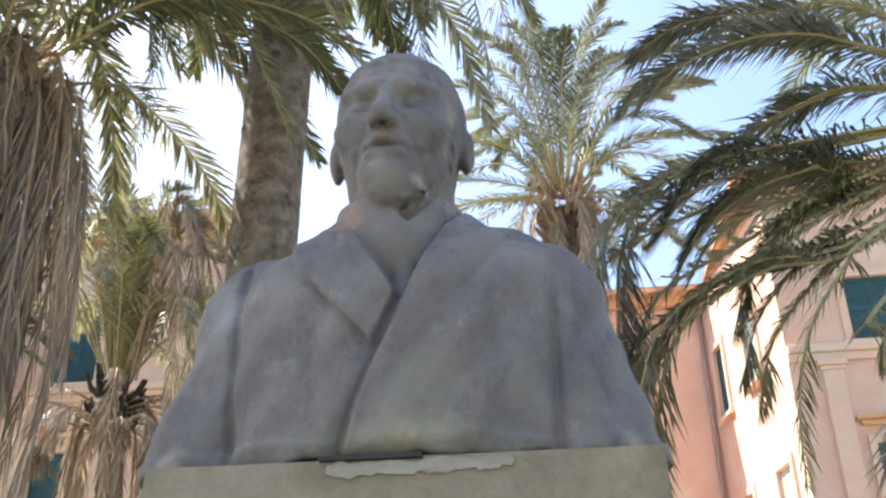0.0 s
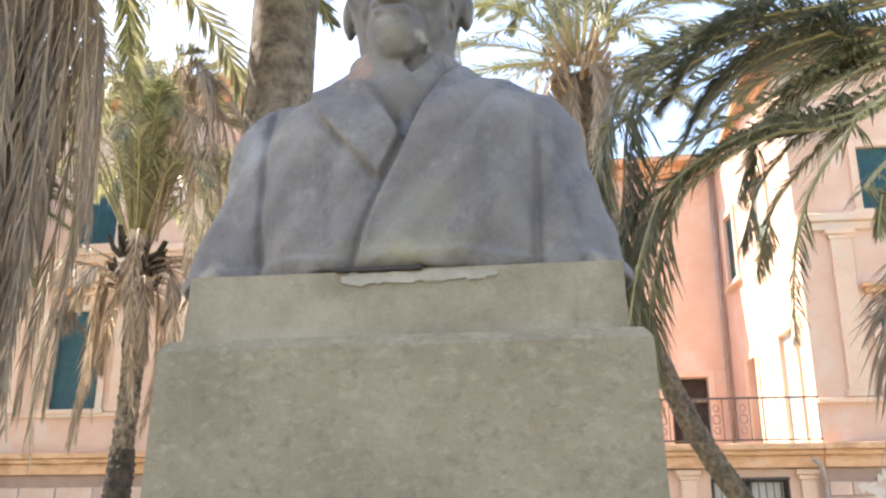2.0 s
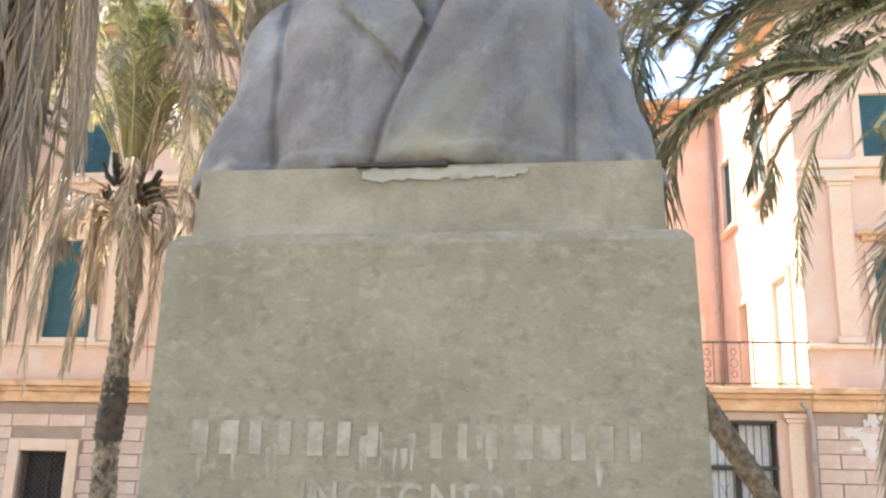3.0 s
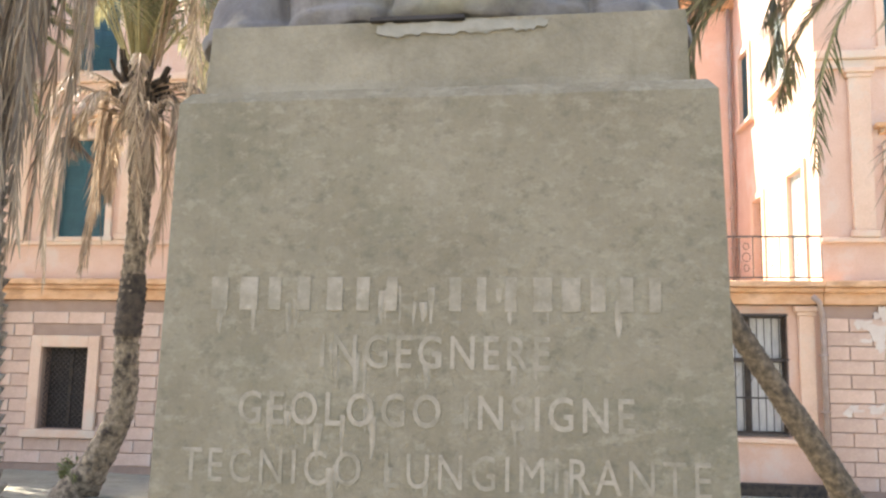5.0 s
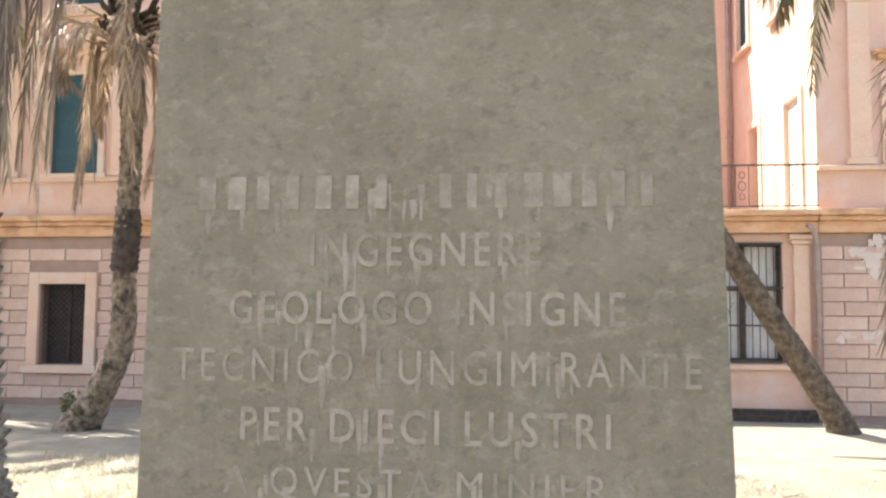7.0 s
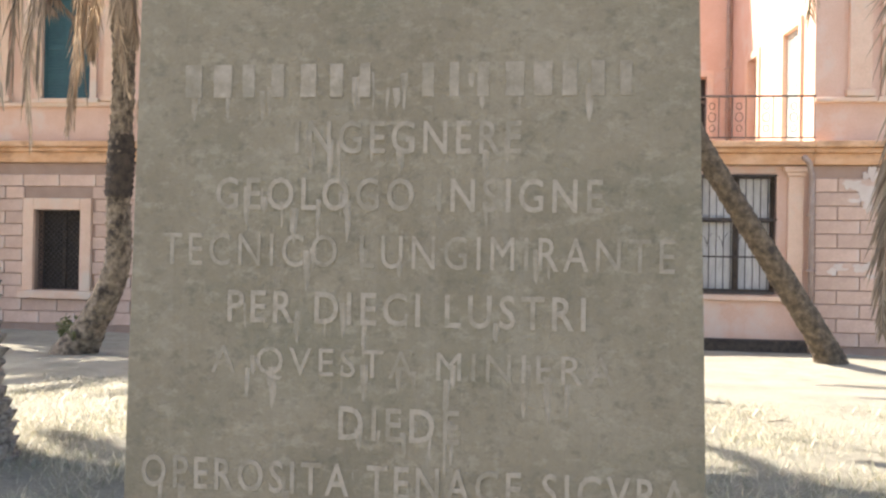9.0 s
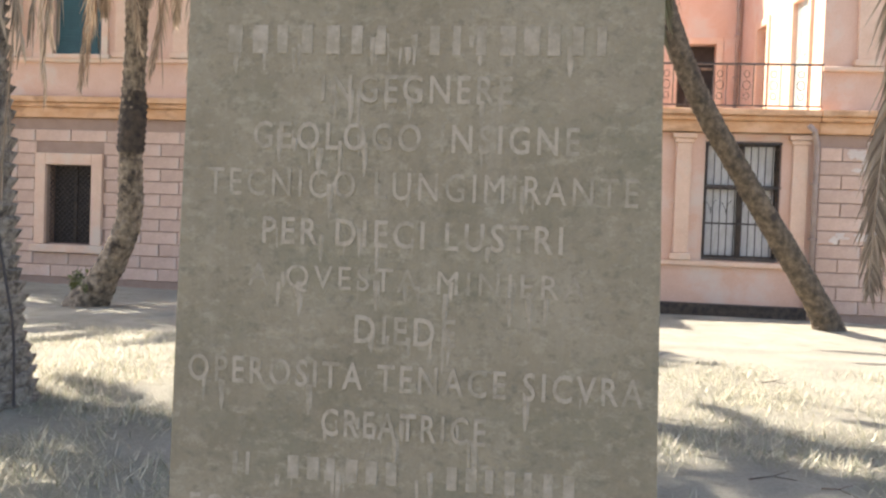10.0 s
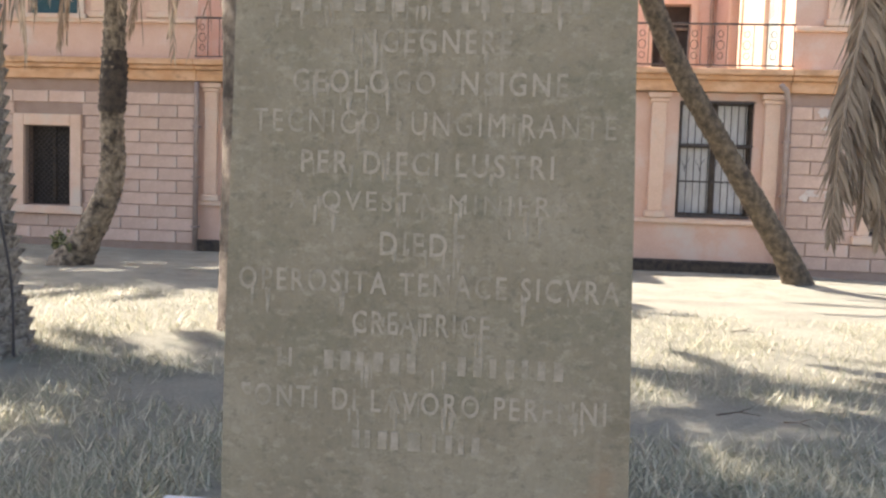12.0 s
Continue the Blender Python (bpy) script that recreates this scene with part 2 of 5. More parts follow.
def add_box(bm, lo, hi, bevel=0.0, m=None):
    r = bmesh.ops.create_cube(bm, size=1.0)
    vs = r["verts"]
    lo, hi = Vector(lo), Vector(hi)
    for v in vs:
        v.co = Vector([(lo[i] + hi[i]) / 2 + v.co[i] * (hi[i] - lo[i]) for i in range(3)])
        if m is not None:
            v.co = m @ v.co
    if bevel:
        es = list({e for v in vs for e in v.link_edges})
        bmesh.ops.bevel(bm, geom=es, offset=bevel, segments=2, affect="EDGES", profile=0.5)


def box(lo, hi, bevel=0.0, m=None):
    bm = bmesh.new()
    add_box(bm, lo, hi, bevel, m)
    return bm


def add_tube(bm, points, radius, sides=8):
    """A tube along points; radius a number or one per point."""
    pts = [Vector(p) for p in points]
    rad = radius if isinstance(radius, (list, tuple)) else [radius] * len(pts)
    rings = []
    side = None
    for i, p in enumerate(pts):
        t = (pts[min(i + 1, len(pts) - 1)] - pts[max(i - 1, 0)]).normalized()
        if side is None:
            side = t.orthogonal().normalized()
        side = (side - t * side.dot(t)).normalized()
        up = t.cross(side)
        rings.append([bm.verts.new(p + (side * math.cos(a) + up * math.sin(a)) * rad[i]) for a in (2 * math.pi * k / sides for k in range(sides))])
    for a, b in zip(rings, rings[1:]):
        for k in range(sides):
            bm.faces.new((a[k], a[(k + 1) % sides], b[(k + 1) % sides], b[k]))
    bm.faces.new(rings[0][::-1])
    bm.faces.new(rings[-1])


def tube(points, radius, sides=8):
    bm = bmesh.new()
    add_tube(bm, points, radius, sides)
    return bm


def wall_frame(a, b):
    """u along the wall from a to b on the plan, v into the wall, z up."""
    a, b = Vector((*a, 0)), Vector((*b, 0))
    u = (b - a).normalized()
    v = Vector((-u.y, u.x, 0))
    return Matrix(((u.x, v.x, 0, a.x), (u.y, v.y, 0, a.y), (0, 0, 1, 0), (0, 0, 0, 1))), (b - a).length


def wall_mesh(length, z0, z1, thick, openings):
    """A wall in its own frame with real openings (u0, u1, z0, z1)."""
    us = sorted({0.0, length, *[o[0] for o in openings], *[o[1] for o in openings]})
    zs = sorted({z0, z1, *[o[2] for o in openings], *[o[3] for o in openings]})

    def solid(i, j):
        if not (0 <= i < len(us) - 1 and 0 <= j < len(zs) - 1):
            return False
        cu, cz = (us[i] + us[i + 1]) / 2, (zs[j] + zs[j + 1]) / 2
        return not any(o[0] < cu < o[1] and o[2] < cz < o[3] for o in openings)

    bm = bmesh.new()

    def quad(*p):
        bm.faces.new([bm.verts.new(q) for q in p])

    for i in range(len(us) - 1):
        for j in range(len(zs) - 1):
            if not solid(i, j):
                continue
            a, b, c, d = us[i], us[i + 1], zs[j], zs[j + 1]
            quad((a, 0, c), (b, 0, c), (b, 0, d), (a, 0, d))
            quad((a, thick, c), (a, thick, d), (b, thick, d), (b, thick, c))
            if not solid(i - 1, j):
                quad((a, 0, c), (a, 0, d), (a, thick, d), (a, thick, c))
            if not solid(i + 1, j):
                quad((b, 0, c), (b, thick, c), (b, thick, d), (b, 0, d))
            if not solid(i, j - 1):
                quad((a, 0, c), (a, thick, c), (b, thick, c), (b, 0, c))
            if not solid(i, j + 1):
                quad((a, 0, d), (b, 0, d), (b, thick, d), (a, thick, d))
    bmesh.ops.remove_doubles(bm, verts=bm.verts, dist=1e-4)
    return bm


def wall(name, a, b, z0, z1, openings, mat, thick=0.5, label=""):
    m, length = wall_frame(a, b)
    ob = part(name, wall_mesh(length, z0, z1, thick, openings), mat)
    ob.matrix_world = m
    return tagged(ob, label, "wall", "", "structure")


def ground_z(y):
    return -0.015 * max(y, 0.0)


# ---- ground ----
def make_ground():
    xs = [-900, -300, -100, -50] + [x * 0.5 for x in range(-60, 41)] + [50, 100, 300, 900]
    ys = [-900, -300, -100, -40, -20, -10, -5] + [y * 0.5 for y in range(-6, 37)] + [22, 40, 100, 300, 1500]
    verts, faces = [], []
    for y in ys:
        for x in xs:
            lump = 0.0
            if abs(x) < 30 and -6 < y < 19:
                lump = 0.05 * noise.noise(Vector((x * 0.5, y * 0.5, 0))) + 0.02 * noise.noise(Vector((x * 1.7, y * 1.7, 3)))
            verts.append((x, y, ground_z(min(y, 22.0)) + lump))
    n = len(xs)
    for j in range(len(ys) - 1):
        for i in range(n - 1):
            faces.append((j * n + i, j * n + i + 1, (j + 1) * n + i + 1, (j + 1) * n + i))
    ob = raw("ground", verts, faces, M_GROUND, smooth=True)
    tagged(ob, "dry straw-coloured lawn with patches of mown grass", "lawn", "", "structure")


make_ground()

# ---- pedestal ----
Z_PLINTH, Z_SHAFT, Z_CAP = 0.53, 2.065, 2.182
pedestal = holder("pedestal", (0, 0.3, 0), "tall grey-brown stone pedestal with a worn inscription, under the bust", "pedestal")


def prism(levels, bevel=0.0):
    """Stacked rectangles (z, x0, x1, y0, y1)."""
    bm = bmesh.new()
    rings = [[bm.verts.new(p) for p in ((x0, y0, z), (x1, y0, z), (x1, y1, z), (x0, y1, z))] for z, x0, x1, y0, y1 in levels]
    for a, b in zip(rings, rings[1:]):
        for k in range(4):
            bm.faces.new((a[k], a[(k + 1) % 4], b[(k + 1) % 4], b[k]))
    bm.faces.new(rings[0][::-1])
    bm.faces.new(rings[-1])
    if bevel:
        bmesh.ops.bevel(bm, geom=bm.edges[:], offset=bevel, segments=2, affect="EDGES", profile=0.5)
    return bm


def worn(bm, cuts, size, freq, seed):
    bmesh.ops.subdivide_edges(bm, edges=bm.edges[:], cuts=cuts, use_grid_fill=True)
    for v in bm.verts:
        d = noise.noise_vector(v.co * freq + Vector((seed, 0, 0)))
        v.co += d * size + noise.noise_vector(v.co * freq * 4) * size * 0.4
    return bm


def on_pedestal(name, bm, mat, label="", smooth=False):
    for v in bm.verts:
        v.co -= Vector((0, 0.3, 0))
    return part(name, bm, mat, pedestal, label, smooth)


on_pedestal("plinth", prism([(-0.1, -0.82, 0.84, -0.30, 0.69), (Z_PLINTH - 0.02, -0.82, 0.84, -0.30, 0.69), (Z_PLINTH, -0.80, 0.82, -0.28, 0.67)], 0.008), M_MARBLE, "wide pale stone base")
on_pedestal("shaft", worn(prism([(Z_PLINTH, -0.402, 0.420, 0.0, 0.62), (Z_SHAFT - 0.016, -0.379, 0.379, 0.0, 0.60), (Z_SHAFT + 0.002, -0.367, 0.366, 0.014, 0.59)]), 6, 0.0025, 6.0, 1), M_SHAFT, "rough grey-brown stone shaft")
on_pedestal("cap_block", worn(prism([(Z_SHAFT - 0.004, -0.362, 0.352, 0.040, 0.565), (Z_SHAFT + 0.025, -0.359, 0.347, 0.046, 0.56), (Z_CAP, -0.357, 0.342, 0.048, 0.555)]), 5, 0.003, 9.0, 5), M_CAPSTONE, "pale weathered upper block")


def repair(x0, x1, z0, z1, y, seed):
    """Irregular smear of paler mortar, a few millimetres proud."""
    r = random.Random(seed)
    bm = bmesh.new()
    n = 26
    top = [(x0 + (x1 - x0) * i / n, z1 - r.uniform(0, 0.006)) for i in range(n + 1)]
    low = [(x, z0 + (z1 - z0) * (0.05 + 0.75 * abs(noise.noise(Vector((x * 17, seed, 0))))) + r.uniform(0, 0.006)) for x, _ in top]
    ring = [(x, z) for x, z in top] + [(x, z) for x, z in low[::-1]]
    f = bm.faces.new([bm.verts.new((x, y, z)) for x, z in ring])
    ex = bmesh.ops.extrude_face_region(bm, geom=[f])
    for v in ex["geom"]:
        if isinstance(v, bmesh.types.BMVert):
            v.co.y += 0.012
    bmesh.ops.recalc_face_normals(bm, faces=bm.faces[:])
    on_pedestal("mortar_patch", bm, M_PATCH, "pale smear of repair mortar")


M_PATCH = mat_two("pale_repair_mortar", (0.29, 0.255, 0.19), (0.37, 0.325, 0.255), 14.0, 0.9, 90.0, (0.30, 0.22, 0.16), 9.0)
repair(-0.10, 0.10, 2.152, 2.180, 0.0445, 2)
repair(0.02, 0.15, 2.156, 2.179, 0.0435, 6)
# thin dark strip paints the shadow line where bust meets block
on_pedestal("gap_shade", box((-0.11, 0.039, 2.1795), (0.03, 0.06, 2.186), 0.001), M_DARK_FILL, "dark strip painted as the shaded gap under the bust")


LETTER_RNG = random.Random(5)


def letters(text, width, x, z, height):
    cu = bpy.data.curves.new("inscription", "FONT")
    cu.body, cu.size, cu.extrude, cu.align_x, cu.space_character, cu.resolution_u = text, 1.0, 0.1, "CENTER", 1.25, 3
    cu.offset = 0.0 if "M" in text else 0.010
    ob = bpy.data.objects.new("inscription", cu)
    scene.collection.objects.link(ob)
    dg = bpy.context.evaluated_depsgraph_get()
    me = bpy.data.meshes.new_from_object(ob.evaluated_get(dg))
    bpy.data.objects.remove(ob)
    co = np.empty(len(me.vertices) * 3)
    me.vertices.foreach_get("co", co)
    co = co.reshape(-1, 3)
    lo, hi = co.min(0), co.max(0)
    out = np.empty_like(co)
    out[:, 0] = x + ((co[:, 0] - lo[0]) / (hi[0] - lo[0]) - 0.5) * width
    out[:, 1] = -0.3 - 0.0014 + 0.006 * (co[:, 2] < 0)
    out[:, 2] = z + ((co[:, 1] - lo[1]) / (hi[1] - lo[1]) - 0.5) * height
    me.vertices.foreach_set("co", out.ravel())
    bm = bmesh.new()
    bm.from_mesh(me)
    bpy.data.meshes.remove(me)
    bmesh.ops.remove_doubles(bm, verts=bm.verts, dist=1e-6)
    todo = set(bm.faces)
    while todo:
        island, stack = [], [todo.pop()]
        while stack:
            f = stack.pop()
            island.append(f)
            for e in f.edges:
                for g in e.link_faces:
                    if g in todo:
                        todo.discard(g)
                        stack.append(g)
        ids, verts = {}, []
        faces = []
        for f in island:
            faces.append([ids.setdefault(v, len(ids)) for v in f.verts])
        raw("letter", [tuple(v.co) for v in ids], faces, M_LETTER if LETTER_RNG.random() < 0.5 else M_LETTER_DIM, pedestal)
    bm.free()


def drips(seed):
    """Thin pale lime runs below the lettering."""
    r = random.Random(seed)
    for k in range(150):
        row = r.randrange(11)
        half = (0.30, 0.14, 0.24, 0.33, 0.23, 0.26, 0.08, 0.36, 0.13, 0.29, 0.35)[row]
        x = r.uniform(-half, half)
        z1 = 1.773 - 0.0777 * row - r.uniform(-0.012, 0.02)
        ln, w = r.uniform(0.02, 0.065), r.uniform(0.004, 0.013)
        bm = bmesh.new()
        add_tube(bm, [(x, 0.0012, z1), (x + r.uniform(-0.002, 0.002), 0.0012, z1 - ln * 0.6), (x, 0.002, z1 - ln)], [w * 0.5, w * 0.4, w * 0.12], 6)
        for v in bm.verts:
            v.co.y = 0.0005 + (v.co.y - 0.0012) * 0.35
        on_pedestal("lime_run", bm, M_LETTER_DIM)


drips(4)
LINE_1, PITCH, CAPS = 1.773, 0.0777, 0.045
for row, width, x, text in (
    (1, 0.31, 0.002, "INGEGNERE"), (2, 0.53, 0.0, "GEOLOGO INSIGNE"), (3, 0.70, 0.008, "TECNICO LUNGIMIRANTE"), (4, 0.49, 0.0, "PER DIECI LUSTRI"),
    (5, 0.55, 0.008, "A QVESTA MINIERA"), (6, 0.165, -0.002, "DIEDE"), (7, 0.745, 0.006, "OPEROSITA TENACE SICVRA"), (8, 0.27, 0.0, "CREATRICE"),
    (10, 0.72, 0.003, "FONTI DI LAVORO PERENNI"),
):
    letters(text, width, x, LINE_1 - PITCH * row, CAPS)


def bars(spans, z, height):
    for a, b in spans:
        b = a + (b - a) * LETTER_RNG.uniform(0.45, 1.1)
        on_pedestal("letter_bar", box((a, -0.0013, z - height / 2), (b, 0.003, z + height / 2), 0.0006), M_LETTER_DIM)


bars([(-0.313 + i * 0.0415, -0.313 + i * 0.0415 + 0.024) for i in range(7)] + [(0.022 + i * 0.0375, 0.022 + i * 0.0375 + 0.023) for i in range(8)], LINE_1, 0.046)
bars([(-0.285, -0.268), (-0.262, -0.252)] + [(-0.19 + i * 0.033, -0.19 + i * 0.033 + 0.02) for i in range(6)] + [(0.075 + i * 0.031, 0.075 + i * 0.031 + 0.019) for i in range(7)], LINE_1 - PITCH * 9, 0.038)
bars([(-0.13 + i * 0.026, -0.13 + i * 0.026 + 0.017) for i in range(4)] + [(-0.018, 0.012)] + [(0.03 + i * 0.026, 0.03 + i * 0.026 + 0.017) for i in range(4)], LINE_1 - PITCH * 11, 0.036)

# ---- bust: one carved mesh from blended solids ----


def carve_bust():
    step = 0.005
    lo, hi = np.array((-0.47, 0.0, 2.15)), np.array((0.41, 0.47, 3.06))
    n = np.ceil((hi - lo) / step).astype(int) + 1
    gx, gy, gz = np.meshgrid(*[lo[i] + step * np.arange(n[i]) for i in range(3)], indexing="ij")
    hx = -0.037

    def ball(c, r):
        k0 = np.sqrt(((gx - c[0]) / r[0]) ** 2 + ((gy - c[1]) / r[1]) ** 2 + ((gz - c[2]) / r[2]) ** 2)
        return (k0 - 1) * min(r)

    def capsule(a, b, ra, rb):
        a, b = np.array(a), np.array(b)
        d = b - a
        h = np.clip(((gx - a[0]) * d[0] + (gy - a[1]) * d[1] + (gz - a[2]) * d[2]) / (d @ d), 0, 1)
        return np.sqrt((gx - a[0] - h * d[0]) ** 2 + (gy - a[1] - h * d[1]) ** 2 + (gz - a[2] - h * d[2]) ** 2) - (ra + (rb - ra) * h)

    def slab(c, h, r):
        q = [np.abs(g - c[i]) - h[i] + r for i, g in enumerate((gx, gy, gz))]
        out = np.sqrt(sum(np.maximum(v, 0) ** 2 for v in q))
        return out + np.minimum(np.maximum(np.maximum(q[0], q[1]), q[2]), 0) - r

    def join(a, b, k):
        h = np.clip(0.5 + 0.5 * (b - a) / k, 0, 1)
        return b + (a - b) * h - k * h * (1 - h)

    def cut(a, b, k):
        return -join(-a, b, k)

    def soft(v, w):
        return np.clip(v / w + 0.5, 0, 1) ** 2 * (3 - 2 * np.clip(v / w + 0.5, 0, 1))

    cx = -0.032
    # body, shoulders and sleeves
    body = slab((cx, 0.215, 2.33), (0.25, 0.135, 0.20), 0.11)
    for s in (-1, 1):
        body = join(body, capsule((cx + s * 0.225, 0.225, 2.450), (cx + s * 0.288, 0.205, 2.20), 0.092, 0.105), 0.03)
        body = join(body, capsule((cx, 0.25, 2.555), (cx + s * 0.225, 0.24, 2.462), 0.095, 0.095), 0.05)
        body = join(body, capsule((cx + s * 0.10, 0.17, 2.42), (cx + s * 0.10, 0.18, 2.27), 0.10, 0.11), 0.08)
    # coat front: overlapping flap, turned lapel, open neck, sleeve seams
    front = soft(0.22 - gy, 0.08)
    edge = np.interp(gz, (2.18, 2.25, 2.34, 2.43, 2.52, 2.64), (-0.088, -0.070, -0.034, 0.004, 0.036, 0.085))
    flap = soft(gx - edge, 0.006) * soft(0.185 - gx + 0.3 * (2.6 - gz), 0.05)
    inner = np.interp(gz, (2.36, 2.43, 2.52, 2.64), (-0.045, -0.012, -0.062, -0.135))
    outer = np.interp(gz, (2.34, 2.36, 2.46, 2.50, 2.58), (-0.046, -0.055, -0.150, -0.175, -0.20))
    lapel = soft(inner - gx, 0.006) * soft(gx - outer, 0.008) * soft(gz - 2.35, 0.01)
    opening = soft(gx - inner, 0.006) * soft(edge - gx, 0.006) * soft(gz - 2.425, 0.01)
    right_crease = np.interp(gz, (2.40, 2.46, 2.56), (0.075, 0.115, 0.17))
    crease = np.exp(-(((gx - right_crease) / 0.007) ** 2)) * soft(gz - 2.41, 0.03) * soft(2.57 - gz, 0.03)
    seams = np.exp(-(((gx + 0.268 + 0.03 * (gz - 2.4)) / 0.008) ** 2)) * soft(2.54 - gz, 0.04) + np.exp(-(((gx - 0.212) / 0.008) ** 2)) * soft(2.50 - gz, 0.04)
    groove = np.exp(-(((gx - edge + 0.007) / 0.006) ** 2)) * soft(2.50 - gz, 0.02)
    notch = np.exp(-(((gx - outer + 0.004) / 0.007) ** 2)) * soft(gz - 2.335, 0.01) * soft(2.47 - gz, 0.01)
    body = body - front * (0.016 * flap + 0.014 * lapel - 0.034 * opening - 0.005 * crease - 0.011 * np.minimum(seams, 1) - 0.006 * groove - 0.004 * notch)
    folds = 0.004 * np.sin(gx * 34 + 7 * gz) * np.sin(gz * 21 + 3) + 0.003 * np.sin(gx * 61 - gz * 47)
    body = body - folds * front
    # low rim along the base, broken at the middle
    body = body - 0.007 * soft(2.213 + 0.004 * np.sin(gx * 23) - gz, 0.006) * soft(np.abs(gx + 0.03) - 0.05, 0.02)
    body = body - 0.010 * np.exp(-((gx + 0.01) / 0.07) ** 2 - ((gz - 2.205) / 0.018) ** 2) * (1 + 0.5 * np.sin(gx * 90))
    # coat collar behind the neck, shirt collar, knot
    collar = np.maximum(capsule((hx, 0.262, 2.70), (hx, 0.235, 2.54), 0.080, 0.160), gz - 2.612 + 0.55 * np.maximum(0, 0.2 - gy))
    wedge = np.maximum(np.maximum(inner - 0.004 - gx, gx - edge - 0.004), gy - 0.235)
    collar = cut(collar, wedge, 0.006)
    body = cut(body, np.maximum(wedge, np.maximum(gy - 0.20, 2.44 - gz)) + 0.012, 0.006)
    body = join(body, collar, 0.012)
    shirt = np.maximum(capsule((hx, 0.24, 2.72), (hx, 0.225, 2.53), 0.107, 0.114), gz - 2.632 - 0.10 * np.abs(gx - hx) + 0.05 * (0.25 - gy))
    vee = np.abs(gx - hx - 0.030) - 0.75 * (gz - 2.578)
    shirt = cut(shirt, np.maximum(vee, gy - 0.15), 0.008)
    tie = join(ball((hx + 0.022, 0.138, 2.553), (0.020, 0.016, 0.022)), capsule((hx + 0.022, 0.140, 2.53), (hx + 0.034, 0.108, 2.42), 0.018, 0.022), 0.015)
    body = np.minimum(body, join(shirt, tie, 0.008))
    # head, set a little lower on the neck
    gz = gz + 0.020
    head = ball((hx, 0.235, 2.852), (0.117, 0.142, 0.130))
    head = join(head, ball((hx, 0.185, 2.752), (0.090, 0.111, 0.112)), 0.05)
    head = join(head, capsule((hx, 0.25, 2.78), (hx, 0.245, 2.56), 0.090, 0.092), 0.03)
    head = join(head, ball((hx + 0.004, 0.110, 2.662), (0.038, 0.030, 0.036)), 0.040)
    for s in (-1, 1):
        head = join(head, ball((hx + s * 0.064, 0.118, 2.765), (0.030, 0.028, 0.030)), 0.025)
        head = cut(head, ball((hx + s * 0.046, 0.072, 2.812), (0.034, 0.040, 0.024)), 0.010)
        head = join(head, ball((hx + s * 0.046, 0.117, 2.810), (0.025, 0.020, 0.015)), 0.003)
        head = join(head, capsule((hx + s * 0.020, 0.088, 2.845), (hx + s * 0.078, 0.118, 2.846), 0.011, 0.009), 0.012)
        head = join(head, capsule((hx + s * 0.006, 0.072, 2.726), (hx + s * 0.056, 0.108, 2.722), 0.011, 0.006), 0.010)
        head = join(head, ball((hx + s * 0.017, 0.066, 2.755), (0.012, 0.014, 0.011)), 0.006)
        head = cut(head, ball((hx + s * 0.010, 0.054, 2.740), (0.007, 0.009, 0.008)), 0.003)
        head = join(head, ball((hx + s * 0.117, 0.235, 2.788), (0.014, 0.030, 0.042)), 0.010)
    head = join(head, capsule((hx, 0.092, 2.832), (hx, 0.048, 2.762), 0.010, 0.0165), 0.007)
    head = join(head, capsule((hx - 0.024, 0.082, 2.703), (hx + 0.024, 0.082, 2.703), 0.010, 0.010), 0.006)
    head = head + 0.0035 * np.exp(-(((gz - 2.716 + 0.12 * np.abs(gx - hx)) / 0.0055) ** 2)) * soft(0.036 - np.abs(gx - hx), 0.012) * soft(0.14 - gy, 0.02)
    for s in (-1, 1):
        head = head + 0.0035 * np.exp(-(((gx - hx - s * np.interp(gz, (2.68, 2.76), (0.060, 0.030))) / 0.006) ** 2)) * soft(0.15 - gy, 0.03) * soft(2.77 - gz, 0.02) * soft(gz - 2.67, 0.02)
    head = head - 0.004 * np.exp(-(((gz - 2.912 - 0.25 * (gy - 0.12)) / 0.006) ** 2)) * soft(0.24 - gy, 0.05)
    seam_x = np.interp(gz, (2.60, 2.66, 2.72, 2.80, 2.88), (-0.012, 0.022, 0.060, 0.071, 0.066))
    head = head - 0.006 * np.exp(-(((gx - seam_x) / 0.004) ** 2)) * soft(0.21 - gy, 0.02) * soft(2.87 - gz, 0.02) * soft(gz - 2.635, 0.01)
    gz = gz - 0.020
    sdf = join(body, head, 0.008)
    # open gap between the shirt collar points
    sdf = cut(sdf, capsule((hx + 0.030, 0.085, 2.605), (hx + 0.034, 0.105, 2.555), 0.014, 0.004), 0.006)
    # rough broken underside
    rag = 0.012 * np.sin(gx * 31 + 1.3) * np.sin(gx * 13) + 0.008 * np.sin(gx * 77)
    sdf = np.maximum(sdf, 2.186 + 0.35 * rag - gz)
    sdf = sdf + 0.0012 * (np.sin(gx * 190) * np.sin(gy * 170 + gz * 60) * np.sin(gz * 180))
    # surface nets
    inside = sdf < 0
    cell = np.zeros(tuple(n - 1), dtype=int)
    acc = np.zeros((*(n - 1), 3))
    cnt = np.zeros(tuple(n - 1))
    corners = [(i, j, k) for i in (0, 1) for j in (0, 1) for k in (0, 1)]

    def part_of(a, c):
        return a[c[0]: n[0] - 1 + c[0], c[1]: n[1] - 1 + c[1], c[2]: n[2] - 1 + c[2]]

